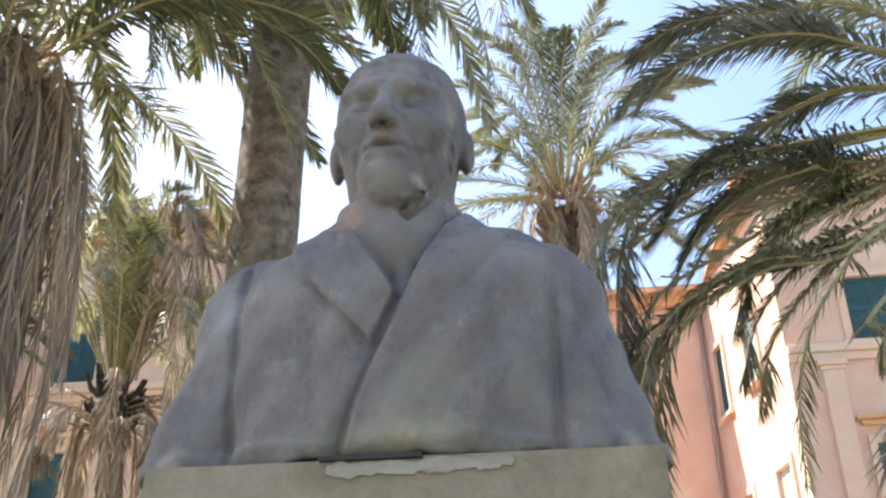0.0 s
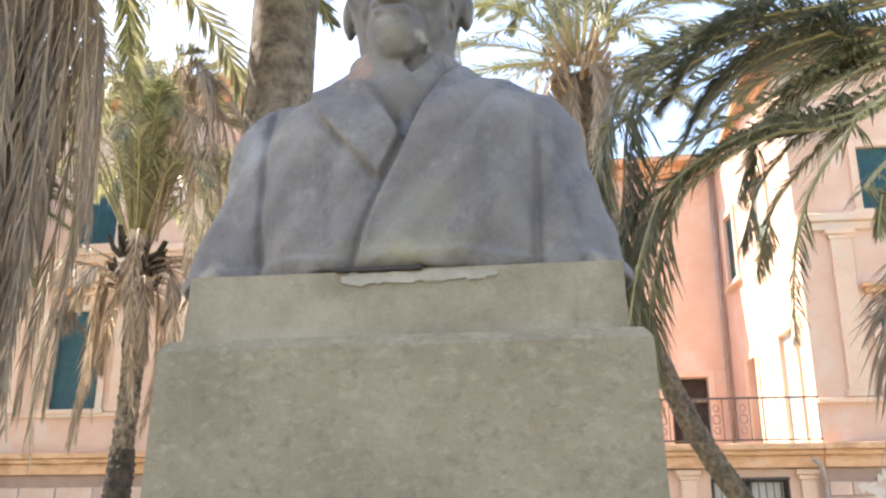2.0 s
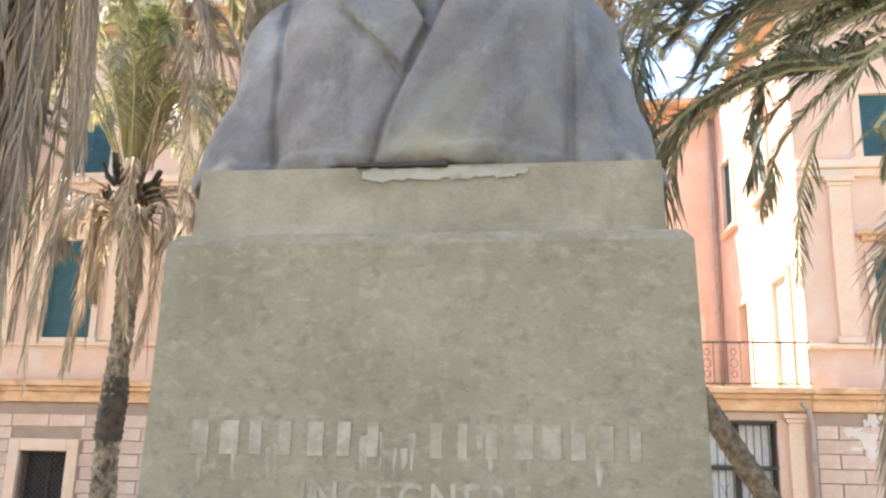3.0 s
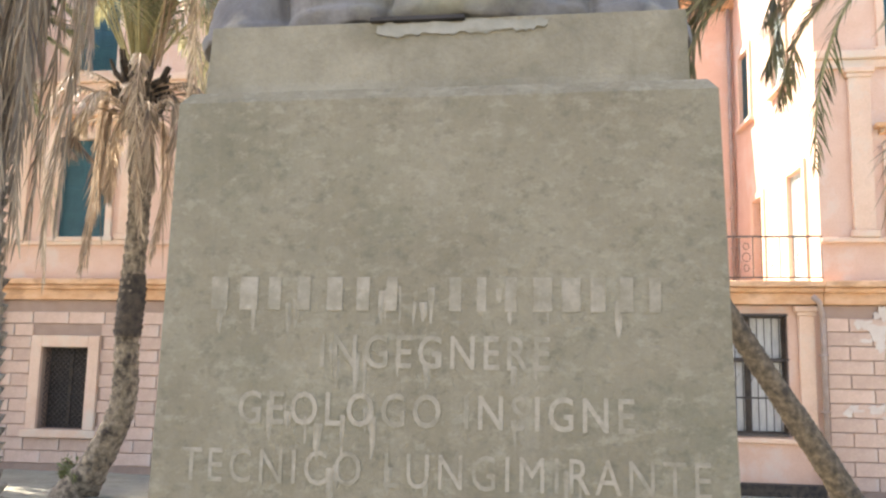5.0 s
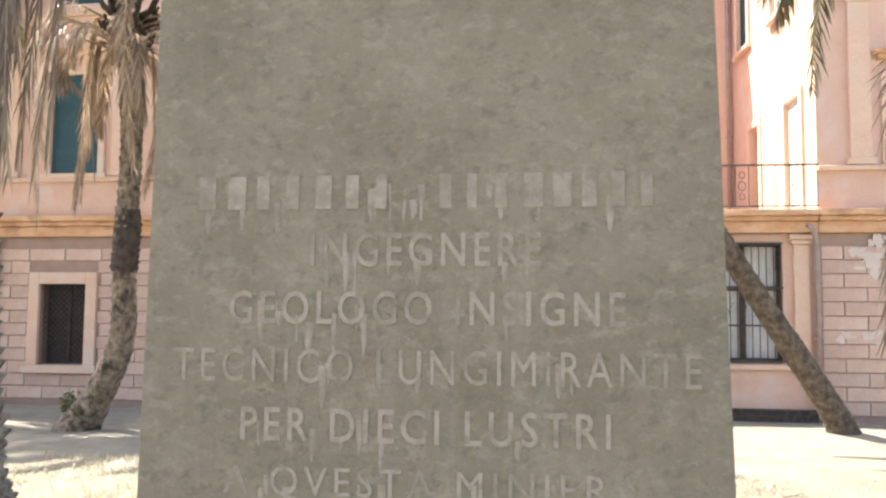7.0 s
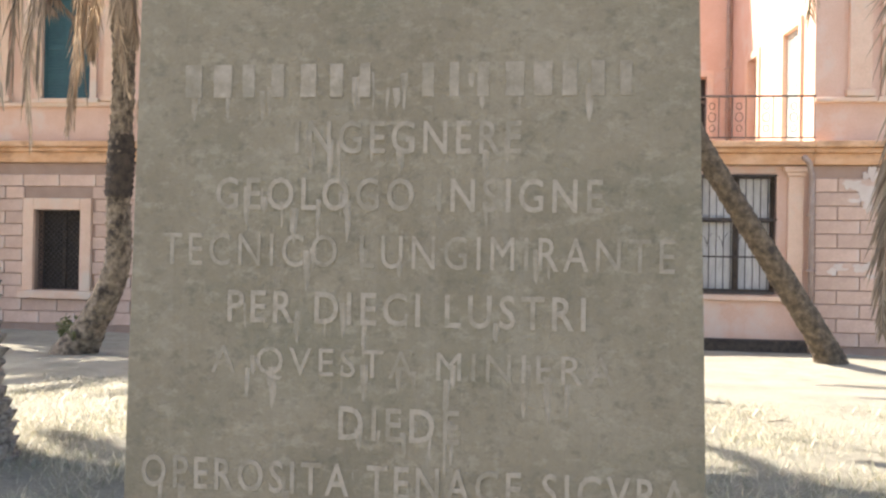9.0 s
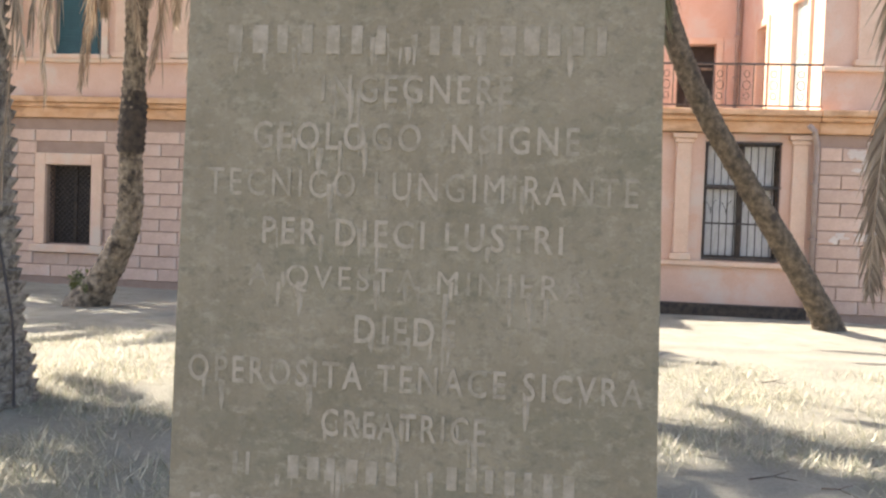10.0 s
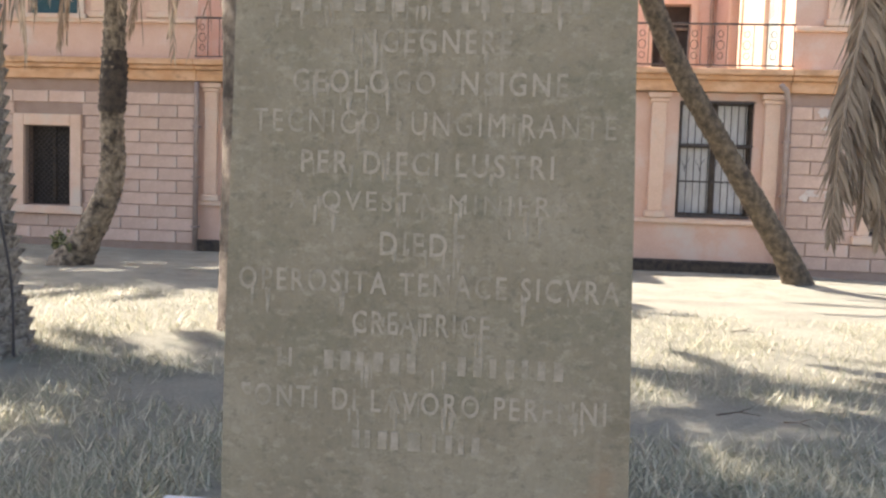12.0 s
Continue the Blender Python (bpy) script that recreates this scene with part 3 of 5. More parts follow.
    for a in corners:
        for axis in range(3):
            if a[axis]:
                continue
            b = list(a)
            b[axis] = 1
            va, vb = part_of(sdf, a), part_of(sdf, b)
            cross = (va < 0) != (vb < 0)
            t = np.where(cross, va / np.where(cross, va - vb, 1), 0)
            for ax in range(3):
                acc[..., ax] += np.where(cross, a[ax] + (t if ax == axis else 0), 0)
            cnt += cross
    used = cnt > 0
    cell[used] = np.arange(used.sum())
    idx = np.argwhere(used)
    verts = lo + step * (idx + acc[used] / cnt[used][:, None])
    faces = []
    for axis in range(3):
        o = [i for i in range(3) if i != axis]
        sl0 = [slice(None)] * 3
        sl1 = [slice(None)] * 3
        sl0[axis], sl1[axis] = slice(0, -1), slice(1, None)
        for ax in o:
            sl0[ax] = sl1[ax] = slice(1, -1)
        a, b = inside[tuple(sl0)], inside[tuple(sl1)]
        for sign, mask in ((1, a & ~b), (-1, ~a & b)):
            w = np.argwhere(mask)
            off = np.zeros((4, 3), int)
            off[:, o[0]] = (0, 1, 1, 0)
            off[:, o[1]] = (0, 0, 1, 1)
            q = np.stack([cell[tuple((w + off[k]).T)] for k in range(4)], 1)
            flip = sign if axis != 1 else -sign
            faces.append(q if flip > 0 else q[:, ::-1])
    faces = np.concatenate(faces)
    ob = raw("bust", [tuple(v) for v in verts], [tuple(int(i) for i in f) for f in faces], M_BUST, smooth=True)
    tagged(ob, "weathered grey stone bust in a buttoned coat, on the pedestal", "bust")


carve_bust()

# ---- villa ----
Y0 = 18.0
FLOOR_1, EAVE = 3.90, 12.6
XL, XR = -7.70, 4.88
BACK_Y = 24.4
CORNER_R, CORNER_L = (4.30, BACK_Y), (-7.10, BACK_Y)

wall("wall_left_wing_ground", (-22, Y0), (XL, Y0), -0.8, 3.45, [(22 - 11.70, 22 - 10.60, 0.64, 2.41)], M_JOINT, 0.5, "pink stone-block ground floor wall of the villa")
wall("wall_left_wing_upper", (-22, Y0), (XL, Y0), 3.88, EAVE, [(22 - 11.60, 22 - 10.45, 4.88, 7.15), (22 - 11.60, 22 - 10.45, 8.75, 10.6)], M_PLASTER, 0.5, "pink plastered upper wall of the villa")
wall("wall_terrace_ground", (XL, Y0 + 0.12), (XR, Y0 + 0.12), -0.8, 3.45, [(0.62, 2.12, 0.865, 3.30), (XR - XL - 2.17, XR - XL - 0.67, 0.865, 3.30)], M_PLASTER, 0.4, "smooth pink plaster wall under the terrace")
wall("wall_right_wing_ground", (XR, Y0), (20, Y0), -0.8, 3.45, [(6.55 - XR, 7.65 - XR, 0.64, 2.41)], M_JOINT, 0.5, "pink stone-block ground floor wall of the villa")
wall("wall_right_wing_upper", (XR, Y0), (20, Y0), 3.88, EAVE, [(6.28 - XR, 7.45 - XR, 4.80, 6.55), (6.28 - XR, 7.45 - XR, 8.72, 10.15)], M_PLASTER, 0.5, "pink plastered upper wall of the villa")
side_m, side_len = wall_frame(CORNER_R, (XR, Y0 + 0.5))
SIDE = [(1.62, 2.42, 3.92, 6.50), (4.45, 5.45, 3.92, 6.50), (0.75, 1.65, 8.72, 10.6), (3.60, 4.55, 8.72, 10.6)]
wall("wall_right_wing_side", CORNER_R, (XR, Y0 + 0.5), 3.88, EAVE, SIDE, M_PLASTER, 0.5, "pink plastered side wall of the wing in the sun")
wall("wall_left_wing_side", (XL, Y0 + 0.5), CORNER_L, 3.88, EAVE, [], M_PLASTER, 0.5, "pink plastered side wall of the wing")
wall("wall_centre_upper", CORNER_L, CORNER_R, 3.88, EAVE, [(9.75, 10.75, 3.92, 6.45), (5.2, 6.3, 3.92, 6.45)], M_PLASTER, 0.5, "pink plastered set-back upper wall of the villa")
wall("wall_back", (20, 32), (-22, 32), -0.8, EAVE, [], M_PLASTER, 0.5, "plain pink rear wall of the villa")
wall("wall_east", (20, Y0 + 0.5), (20, 32), -0.8, EAVE, [], M_PLASTER, 0.5, "plain pink end wall of the villa")
wall("wall_west", (-22, 32), (-22, Y0 + 0.5), -0.8, EAVE, [], M_PLASTER, 0.5, "plain pink end wall of the villa")


def slab_part(name, lo, hi, mat, label="", category="", bevel=0.02, kind="structure"):
    ob = part(name, box(lo, hi, bevel), mat)
    return tagged(ob, label, category, "", kind)


# unseen dark slabs between storeys, added to keep the interiors dark
slab_part("floor_upper_left", (-21.5, Y0 + 0.51, 3.5), (XL - 0.01, 31.5, 3.86), M_DARK_FILL, "unseen dark slab that keeps the villa interior dark", "floor", 0)
slab_part("floor_upper_right", (XR + 0.6, Y0 + 0.51, 3.5), (19.5, 31.5, 3.86), M_DARK_FILL, "unseen dark slab that keeps the villa interior dark", "floor", 0)
slab_part("terrace_floor", (XL, Y0 - 0.02, 3.46), (XR, 31.4, 3.90), M_TRIM, "stone terrace floor behind the railing", "terrace", 0)

# moulded string course with rust stains
for nm, x0, x1, y in (("cornice_left", -22, XL + 0.02, Y0), ("cornice_terrace", XL + 0.021, XR - 0.021, Y0 + 0.02), ("cornice_right", XR - 0.02, 20, Y0)):
    bm = bmesh.new()
    add_box(bm, (x0, y - 0.30, 3.79), (x1, y + 0.06, 3.915), 0.02)
    add_box(bm, (x0, y - 0.22, 3.69), (x1, y + 0.06, 3.788), 0.03)
    add_box(bm, (x0, y - 0.12, 3.46), (x1, y + 0.06, 3.688), 0.012)
    tagged(part(nm, bm, M_CORNICE), "orange-brown moulded cornice with rust stains", "cornice", "", "structure")

# upper string courses and wing pilasters
for nm, x0, x1 in (("trim_left", -22, XL), ("trim_right", XR, 20)):
    bm = bmesh.new()
    add_box(bm, (x0, Y0 - 0.16, 8.48), (x1, Y0 + 0.02, 8.66), 0.03)
    add_box(bm, (x0, Y0 - 0.08, 8.30), (x1, Y0 + 0.02, 8.478), 0.015)
    add_box(bm, (x0, Y0 - 0.10, 4.70), (x1, Y0 + 0.02, 4.80), 0.02)
    tagged(part(nm, bm, M_TRIM), "peach moulded band across the upper wall", "moulding", "", "structure")


def pilaster(x, z0, z1, w, y=Y0):
    p = holder("pilaster", (x, y, z0), "flat peach pilaster with base and capital on the wall", "pilaster", "pilasters of the villa")
    part("pilaster_shaft", box((-w / 2, -0.09, 0.14), (w / 2, 0.02, z1 - z0 - 0.2), 0.012), M_TRIM, p)
    part("pilaster_base", box((-w / 2 - 0.06, -0.13, 0), (w / 2 + 0.06, 0.02, 0.138), 0.02), M_TRIM, p)
    bm = bmesh.new()
    add_box(bm, (-w / 2 - 0.04, -0.12, z1 - z0 - 0.198), (w / 2 + 0.04, 0.02, z1 - z0 - 0.11), 0.02)
    add_box(bm, (-w / 2 - 0.09, -0.16, z1 - z0 - 0.108), (w / 2 + 0.09, 0.02, z1 - z0), 0.02)
    part("capital", bm, M_TRIM, p)


for x in (5.72, 8.1, XL - 0.85, -9.9, -12.6):
    pilaster(x, 4.81, 8.295, 0.42)
for x in (2.28, 4.56, XL + 0.32, XL + 2.60):
    pilaster(x, 0.85, 3.44, 0.30, Y0 + 0.12)
for x0, x1 in ((XL + 0.02, XR - 0.02),):
    tagged(part("dado", box((x0, Y0 + 0.02, 0.74), (x1, Y0 + 0.12, 0.845), 0.02), M_TRIM), "peach sill moulding under the barred windows", "moulding", "", "structure")
tagged(part("baseboard", box((XL, Y0 - 0.10, -0.8), (XR, Y0 + 0.115, -0.02), 0.02), M_BARK_DARK), "dark plinth at the foot of the wall", "plinth", "", "structure")


def louvre_leaf(w, h, mat, parent):
    leaf = part("shutter", box((0, 0, 0), (w, 0.018, h)), mat, parent)
    for lo, hi in (((0, -0.02, 0), (0.07, 0.0, h)), ((w - 0.07, -0.02, 0), (w, 0.0, h)), ((0.071, -0.02, 0), (w - 0.071, 0, 0.1)), ((0.071, -0.02, h - 0.1), (w - 0.071, 0, h)), ((0.071, -0.02, h / 2 - 0.04), (w - 0.071, 0, h / 2 + 0.04))):
        part("shutter_rail", box(lo, hi, 0.004), mat, leaf)
    bm = bmesh.new()
    k = int((h - 0.2) / 0.07)
    for i in range(k):
        z = 0.13 + i * (h - 0.24) / k
        if abs(z - h / 2) > 0.07:
            add_box(bm, (0.072, -0.018, z), (w - 0.072, -0.002, z + 0.04))
    part("slats", bm, mat, leaf)
    return leaf


def shuttered(name, x, w, z0, z1, mat, m=None, closed=True, label="", hood=False):
    win = holder(name, (0, 0, 0), label, "window", "", "structure")
    win.matrix_world = (m or Matrix.Translation((0, Y0, 0))) @ pose(x, 0, z0)
    h = z1 - z0
    for lo, hi in (((-0.16, -0.07, 0), (-0.002, 0.03, h + 0.16)), ((w + 0.002, -0.07, 0), (w + 0.16, 0.03, h + 0.16)), ((-0.001, -0.07, h + 0.002), (w + 0.001, 0.03, h + 0.16))):
        part("window_frame", box(lo, hi, 0.012), M_TRIM, win)
    part("window_sill", box((-0.24, -0.14, -0.11), (w + 0.24, 0.04, -0.002), 0.015), M_TRIM, win)
    if hood:
        bm = box((-0.30, -0.24, h + 0.47), (w + 0.30, 0.02, h + 0.56), 0.02)
        add_box(bm, (-0.22, -0.14, h + 0.36), (w + 0.22, 0.02, h + 0.468), 0.02)
        part("hood", bm, M_CORNICE, win, "orange moulded hood")
    for s in (0, 1):
        leaf = louvre_leaf(w / 2 - 0.006, h - 0.01, mat, win)
        leaf.matrix_basis = pose(0.003 + s * w / 2, 0.06, 0.005)
    return win


LAB = "dark teal louvred shutters closed in a peach frame"
shuttered("window_1", -11.60, 1.15, 4.88, 7.15, M_SHUTTER, label=LAB, hood=True)
shuttered("window_2", -11.60, 1.15, 8.75, 10.6, M_SHUTTER, label=LAB)
shuttered("window_3", 6.28, 1.17, 4.80, 6.55, M_SHUTTER, label=LAB, hood=True)
shuttered("window_4", 6.28, 1.17, 8.72, 10.15, M_SHUTTER, label=LAB)
side_wall = side_m
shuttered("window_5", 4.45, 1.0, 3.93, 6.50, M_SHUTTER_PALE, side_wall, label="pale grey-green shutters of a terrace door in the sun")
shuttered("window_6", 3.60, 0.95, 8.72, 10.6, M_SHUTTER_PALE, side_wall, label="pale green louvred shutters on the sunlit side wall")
shuttered("window_7", 0.75, 0.90, 8.72, 10.6, M_SHUTTER, side_wall, label="dark green louvred shutters on the side wall")


def dark_opening(name, x, w, z0, z1, m, label):
    d = holder(name, (0, 0, 0), label, "door", "", "structure")
    d.matrix_world = m @ pose(x, 0, z0)
    h = z1 - z0
    for lo, hi in (((-0.18, -0.05, 0), (-0.002, 0.03, h + 0.18)), ((w + 0.002, -0.05, 0), (w + 0.18, 0.03, h + 0.18)), ((-0.001, -0.05, h + 0.002), (w + 0.001, 0.03, h + 0.18))):
        part("door_frame", box(lo, hi, 0.012), M_TRIM, d)
    # dark sheet across the opening paints the shade of the room
    part("doorway_shade", box((0, 0.3, 0), (w, 0.34, h)), M_DARK_FILL, d, "dark sheet painted as the shade in the open doorway")
    part("door_leaf", box((0, 0.16, 0), (0.05, 0.298, h), 0.005), M_BARK, d, "narrow brown door leaf")
    part("transom", box((0, 0.18, h * 0.74), (w, 0.24, h * 0.74 + 0.07), 0.005), M_BARK, d, "brown transom bar")


centre_m, centre_len = wall_frame(CORNER_L, CORNER_R)
dark_opening("door_1", 1.62, 0.80, 3.92, 6.50, side_wall, "dark tall doorway in a peach frame on the side wall")
dark_opening("door_2", 9.75, 1.0, 3.92, 6.45, centre_m, "dark tall doorway in a peach frame on the terrace")
dark_opening("door_3", 5.2, 1.1, 3.92, 6.45, centre_m, "dark tall doorway in a peach frame on the terrace")


def lattice_window(name, x, w, z0, z1):
    win = holder(name, (x, Y0, z0), "dark ground-floor window with a lattice grille and peach stone surround", "window", "", "structure")
    h = z1 - z0
    for lo, hi in (((-0.26, -0.09, -0.02), (-0.002, 0.03, h + 0.26)), ((w + 0.002, -0.09, -0.02), (w + 0.26, 0.03, h + 0.26)), ((-0.001, -0.09, h + 0.002), (w + 0.001, 0.03, h + 0.26))):
        part("window_frame", box(lo, hi, 0.015), M_TRIM, win)
    part("window_sill", box((-0.34, -0.15, -0.20), (w + 0.34, 0.04, -0.022), 0.02), M_TRIM, win)
    # dark sheet behind the grille stands for the unlit room
    part("dark_pane", box((0, 0.32, 0), (w, 0.35, h)), M_DARK_FILL, win, "dark sheet painted as the unlit room behind the grille")
    part("mullion", box((w / 2 - 0.04, 0.26, 0), (w / 2 + 0.04, 0.318, h), 0.006), M_BARK_DARK, win)
    bm = bmesh.new()
    k = 9
    for i in range(-k * 2, k + 1):
        for s in (1, -1):
            a = i * w / k
            x0, x1, zz0, zz1 = a, a + h, 0.0, h
            if x0 < 0:
                zz0, x0 = -a, 0.0
            if x1 > w:
                zz1, x1 = w - a, w
            if zz1 - zz0 < 0.05 or zz0 > h:
                continue
            p, q = (x0, 0.12, zz0), (x1, 0.12, zz1)
            if s < 0:
                p, q = (w - x0, 0.13, zz0), (w - x1, 0.13, zz1)
            add_tube(bm, [p, q], 0.007, 4)
    part("grille", bm, M_IRON, win, "rusty iron lattice")


lattice_window("window_8", -11.70, 1.10, 0.64, 2.41)
lattice_window("window_9", 6.55, 1.10, 0.64, 2.41)


def barred_window(name, x, w, z0, z1):
    win = holder(name, (x, Y0 + 0.12, z0), "tall barred window with white curtains behind a dark iron grille", "window", "", "structure")
    h = z1 - z0
    part("curtain", box((0.08, 0.30, 0.05), (w - 0.08, 0.32, h - 0.05)), M_CURTAIN, win, "white curtain")
    for lo, hi in (((0, 0.2, 0), (0.07, 0.29, h)), ((w - 0.07, 0.2, 0), (w, 0.29, h)), ((0.071, 0.2, h - 0.08), (w - 0.071, 0.29, h)), ((0.071, 0.2, 0), (w - 0.071, 0.29, 0.1)), ((w / 2 - 0.06, 0.2, 0.1), (w / 2 + 0.06, 0.29, h - 0.08)), ((0.071, 0.19, h * 0.60), (w - 0.071, 0.289, h * 0.60 + 0.09))):
        part("window_frame", box(lo, hi, 0.006), M_BARK_DARK, win, "dark brown timber frame")
    for i in range(11):
        u = 0.04 + i * (w - 0.08) / 10
        part("bar", tube([(u, -0.06, 0.02), (u, -0.06, h - 0.02)], 0.011, 6), M_IRON, win)
    for z in (0.04, h * 0.31, h * 0.62, h - 0.04):
        part("cross_bar", box((0.0, -0.075, z - 0.018), (w, -0.045, z + 0.018)), M_IRON, win)
    bm = bmesh.new()
    for i in range(5):
        u = 0.15 + i * (w - 0.30) / 4
        for s in (-1, 1):
            pts = [(u + s * 0.10 * (1 - math.cos(a)) * 0.5, -0.06, h * 0.44 + s * 0.02 + 0.24 * math.sin(a * 0.5) - 0.1) for a in (k * 0.5 for k in range(10))]
            add_tube(bm, pts, 0.008, 4)
    part("scrollwork", bm, M_IRON, win, "curled iron scrolls")


barred_window("window_10", XR - 2.17, 1.5, 0.865, 3.30)
barred_window("window_11", XL + 0.62, 1.5, 0.865, 3.30)


def railing():
    r = holder("railing", (0, Y0 - 0.12, FLOOR_1), "black wrought-iron terrace railing with scrolled panels", "railing")
    part("handrail", box((XL, -0.03, 0.90), (XR, 0.03, 0.935), 0.006), M_IRON, r)
    part("bottom_rail", box((XL, -0.02, 0.08), (XR, 0.02, 0.105), 0.004), M_IRON, r)
    bar = mesh_of("baluster", tube([(0, 0, 0.10), (0, 0, 0.90)], 0.010, 6), M_IRON)
    bm = bmesh.new()
    for z, rad in ((0.28, 0.055), (0.50, 0.075), (0.72, 0.055)):
        ring = [(rad * math.cos(a), 0, z + rad * 1.2 * math.sin(a)) for a in (k * math.pi / 6 for k in range(13))]
        add_tube(bm, ring, 0.008, 4)
    scroll = mesh_of("scroll", bm, M_IRON)
    n = 48
    for i in range(n + 1):
        x = XL + 0.03 + i * (XR - XL - 0.06) / n
        o = new("baluster", bar)
        o.parent, o.location = r, (x, 0, 0)
        if i % 2 == 0 and i < n:
            o = new("scroll", scroll)
            o.parent, o.location = r, (x + (XR - XL) / n / 2, 0, 0)


railing()


def drainpipe(pts, label="grey-brown metal drainpipe fixed to the wall"):
    p = holder("drainpipe", pts[-1], label, "drainpipe")
    o = Vector(pts[-1])
    part("pipe", tube([Vector(q) - o for q in pts], 0.055, 10), M_PIPE, p, smooth=True)
    for k in range(3):
        z = pts[-1][2] + 0.5 + k * 1.1
        part("bracket", box((pts[-1][0] - 0.075 - o.x, pts[-1][1] - 0.075 - o.y, z - o.z), (pts[-1][0] + 0.075 - o.x, pts[-1][1] + 0.1 - o.y, z + 0.04 - o.z), 0.01), M_PIPE, p)


drainpipe([(XR - 0.28, Y0 - 0.36, 3.60), (XR - 0.16, Y0 - 0.33, 3.48), (XR - 0.06, Y0 - 0.12, 3.25), (XR - 0.05, Y0 - 0.10, 3.0), (XR - 0.05, Y0 - 0.10, -0.25)])
drainpipe([(XL + 0.05, Y0 - 0.12, 3.44), (XL + 0.05, Y0 - 0.10, 3.0), (XL + 0.05, Y0 - 0.10, -0.25)])
drainpipe([(-12.75, Y0 - 0.12, 3.44), (-12.75, Y0 - 0.10, 3.0), (-12.75, Y0 - 0.10, -0.25)])
cp = centre_m @ Vector((centre_len - 0.12, -0.12, 0))
drainpipe([(cp.x, cp.y, EAVE - 0.2), (cp.x, cp.y, 9.0), (cp.x, cp.y, 3.95)])


# eaves and hipped tile roofs
def roof(name, x0, x1, y0, y1, label):
    r = holder(name, ((x0 + x1) / 2, (y0 + y1) / 2, EAVE), label, "roof", "", "structure")
    o = Vector(r.location)
    e = 0.65
    bm = bmesh.new()
    add_box(bm, (x0 - e - o.x, y0 - e - o.y, 0.0), (x1 + e - o.x, y1 + e - o.y, 0.16), 0.03)
    add_box(bm, (x0 - 0.25 - o.x, y0 - 0.25 - o.y, -0.28), (x1 + 0.25 - o.x, y1 + 0.25 - o.y, -0.002), 0.03)
    part("eave", bm, M_CORNICE, r, "orange-brown moulded eave")
    h = min(x1 - x0, y1 - y0) * 0.18
    bm = prism([(0.162, x0 - e - o.x, x1 + e - o.x, y0 - e - o.y, y1 + e - o.y), (0.162 + h, x0 + (x1 - x0) * 0.45 - o.x, x1 - (x1 - x0) * 0.45 - o.x, y0 + (y1 - y0) * 0.45 - o.y, y1 - (y1 - y0) * 0.45 - o.y)])
    part("tiles", bm, M_ROOF, r, "terracotta tiles")


roof("roof_right_wing", 4.95, 20, Y0, 32, "terracotta tiled roof with a deep orange eave")
roof("roof_left_wing", -22, XL - 0.1, Y0, 32, "terracotta tiled roof with a deep orange eave")
roof("roof_centre", XL + 0.6, XR - 0.7, BACK_Y + 0.02, 32, "terracotta tiled roof over the set-back block")

# ---- palms ----


def spline(points, n):
    pts = [Vector(p) for p in points]
    pts = [pts[0] * 2 - pts[1]] + pts + [pts[-1] * 2 - pts[-2]]
    segs, out = len(pts) - 3, []
    for i in range(n + 1):
        f = i / n * segs
        k = min(int(f), segs - 1)
        t = f - k
        a, b, c, d = pts[k:k + 4]
        out.append(0.5 * ((2 * b) + (c - a) * t + (2 * a - 5 * b + 4 * c - d) * t * t + (3 * b - a - 3 * c + d) * t * t * t))
    return out


def trunk_mesh(points, radii, rows, sides, scale_h, scale_w, proud, seed):
    """Palm trunk with overlapping diamond leaf scars."""
    line = spline(points, rows)
    lengths = [0.0]
    for a, b in zip(line, line[1:]):
        lengths.append(lengths[-1] + (b - a).length)
    verts, faces = [], []
    side = Vector((1, 0, 0))
    for i, p in enumerate(line):
        t = (line[min(i + 1, rows)] - line[max(i - 1, 0)]).normalized()
        side = (side - t * side.dot(t)).normalized()
        up = t.cross(side)
        f = i / rows * (len(radii) - 1)
        k = min(int(f), len(radii) - 2)
        r0 = radii[k] + (radii[k + 1] - radii[k]) * (f - k)
        around = max(6, round(2 * math.pi * radii[len(radii) // 2] / scale_w))
        for j in range(sides):
            a = 2 * math.pi * j / sides
            row = lengths[i] / scale_h
            u = (a / (2 * math.pi) * around + (0.5 if int(row) % 2 else 0.0)) % 1.0
            v = row % 1.0
            lump = (1 - abs(2 * u - 1) ** 2.2) * (0.25 + 0.75 * v)
            w = noise.noise(Vector((math.cos(a) * 3, math.sin(a) * 3, lengths[i] * 4 + seed)))
            r = r0 + proud * (lump - 0.4) * (0.7 + 0.6 * w) + 0.25 * proud * w
            verts.append(p + (side * math.cos(a) + up * math.sin(a)) * r)
    for i in range(rows):
        for j in range(sides):
            faces.append((i * sides + j, i * sides + (j + 1) % sides, (i + 1) * sides + (j + 1) % sides, (i + 1) * sides + j))
    faces.append(tuple(range(sides))[::-1])
    faces.append(tuple(rows * sides + j for j in range(sides)))
    return verts, faces


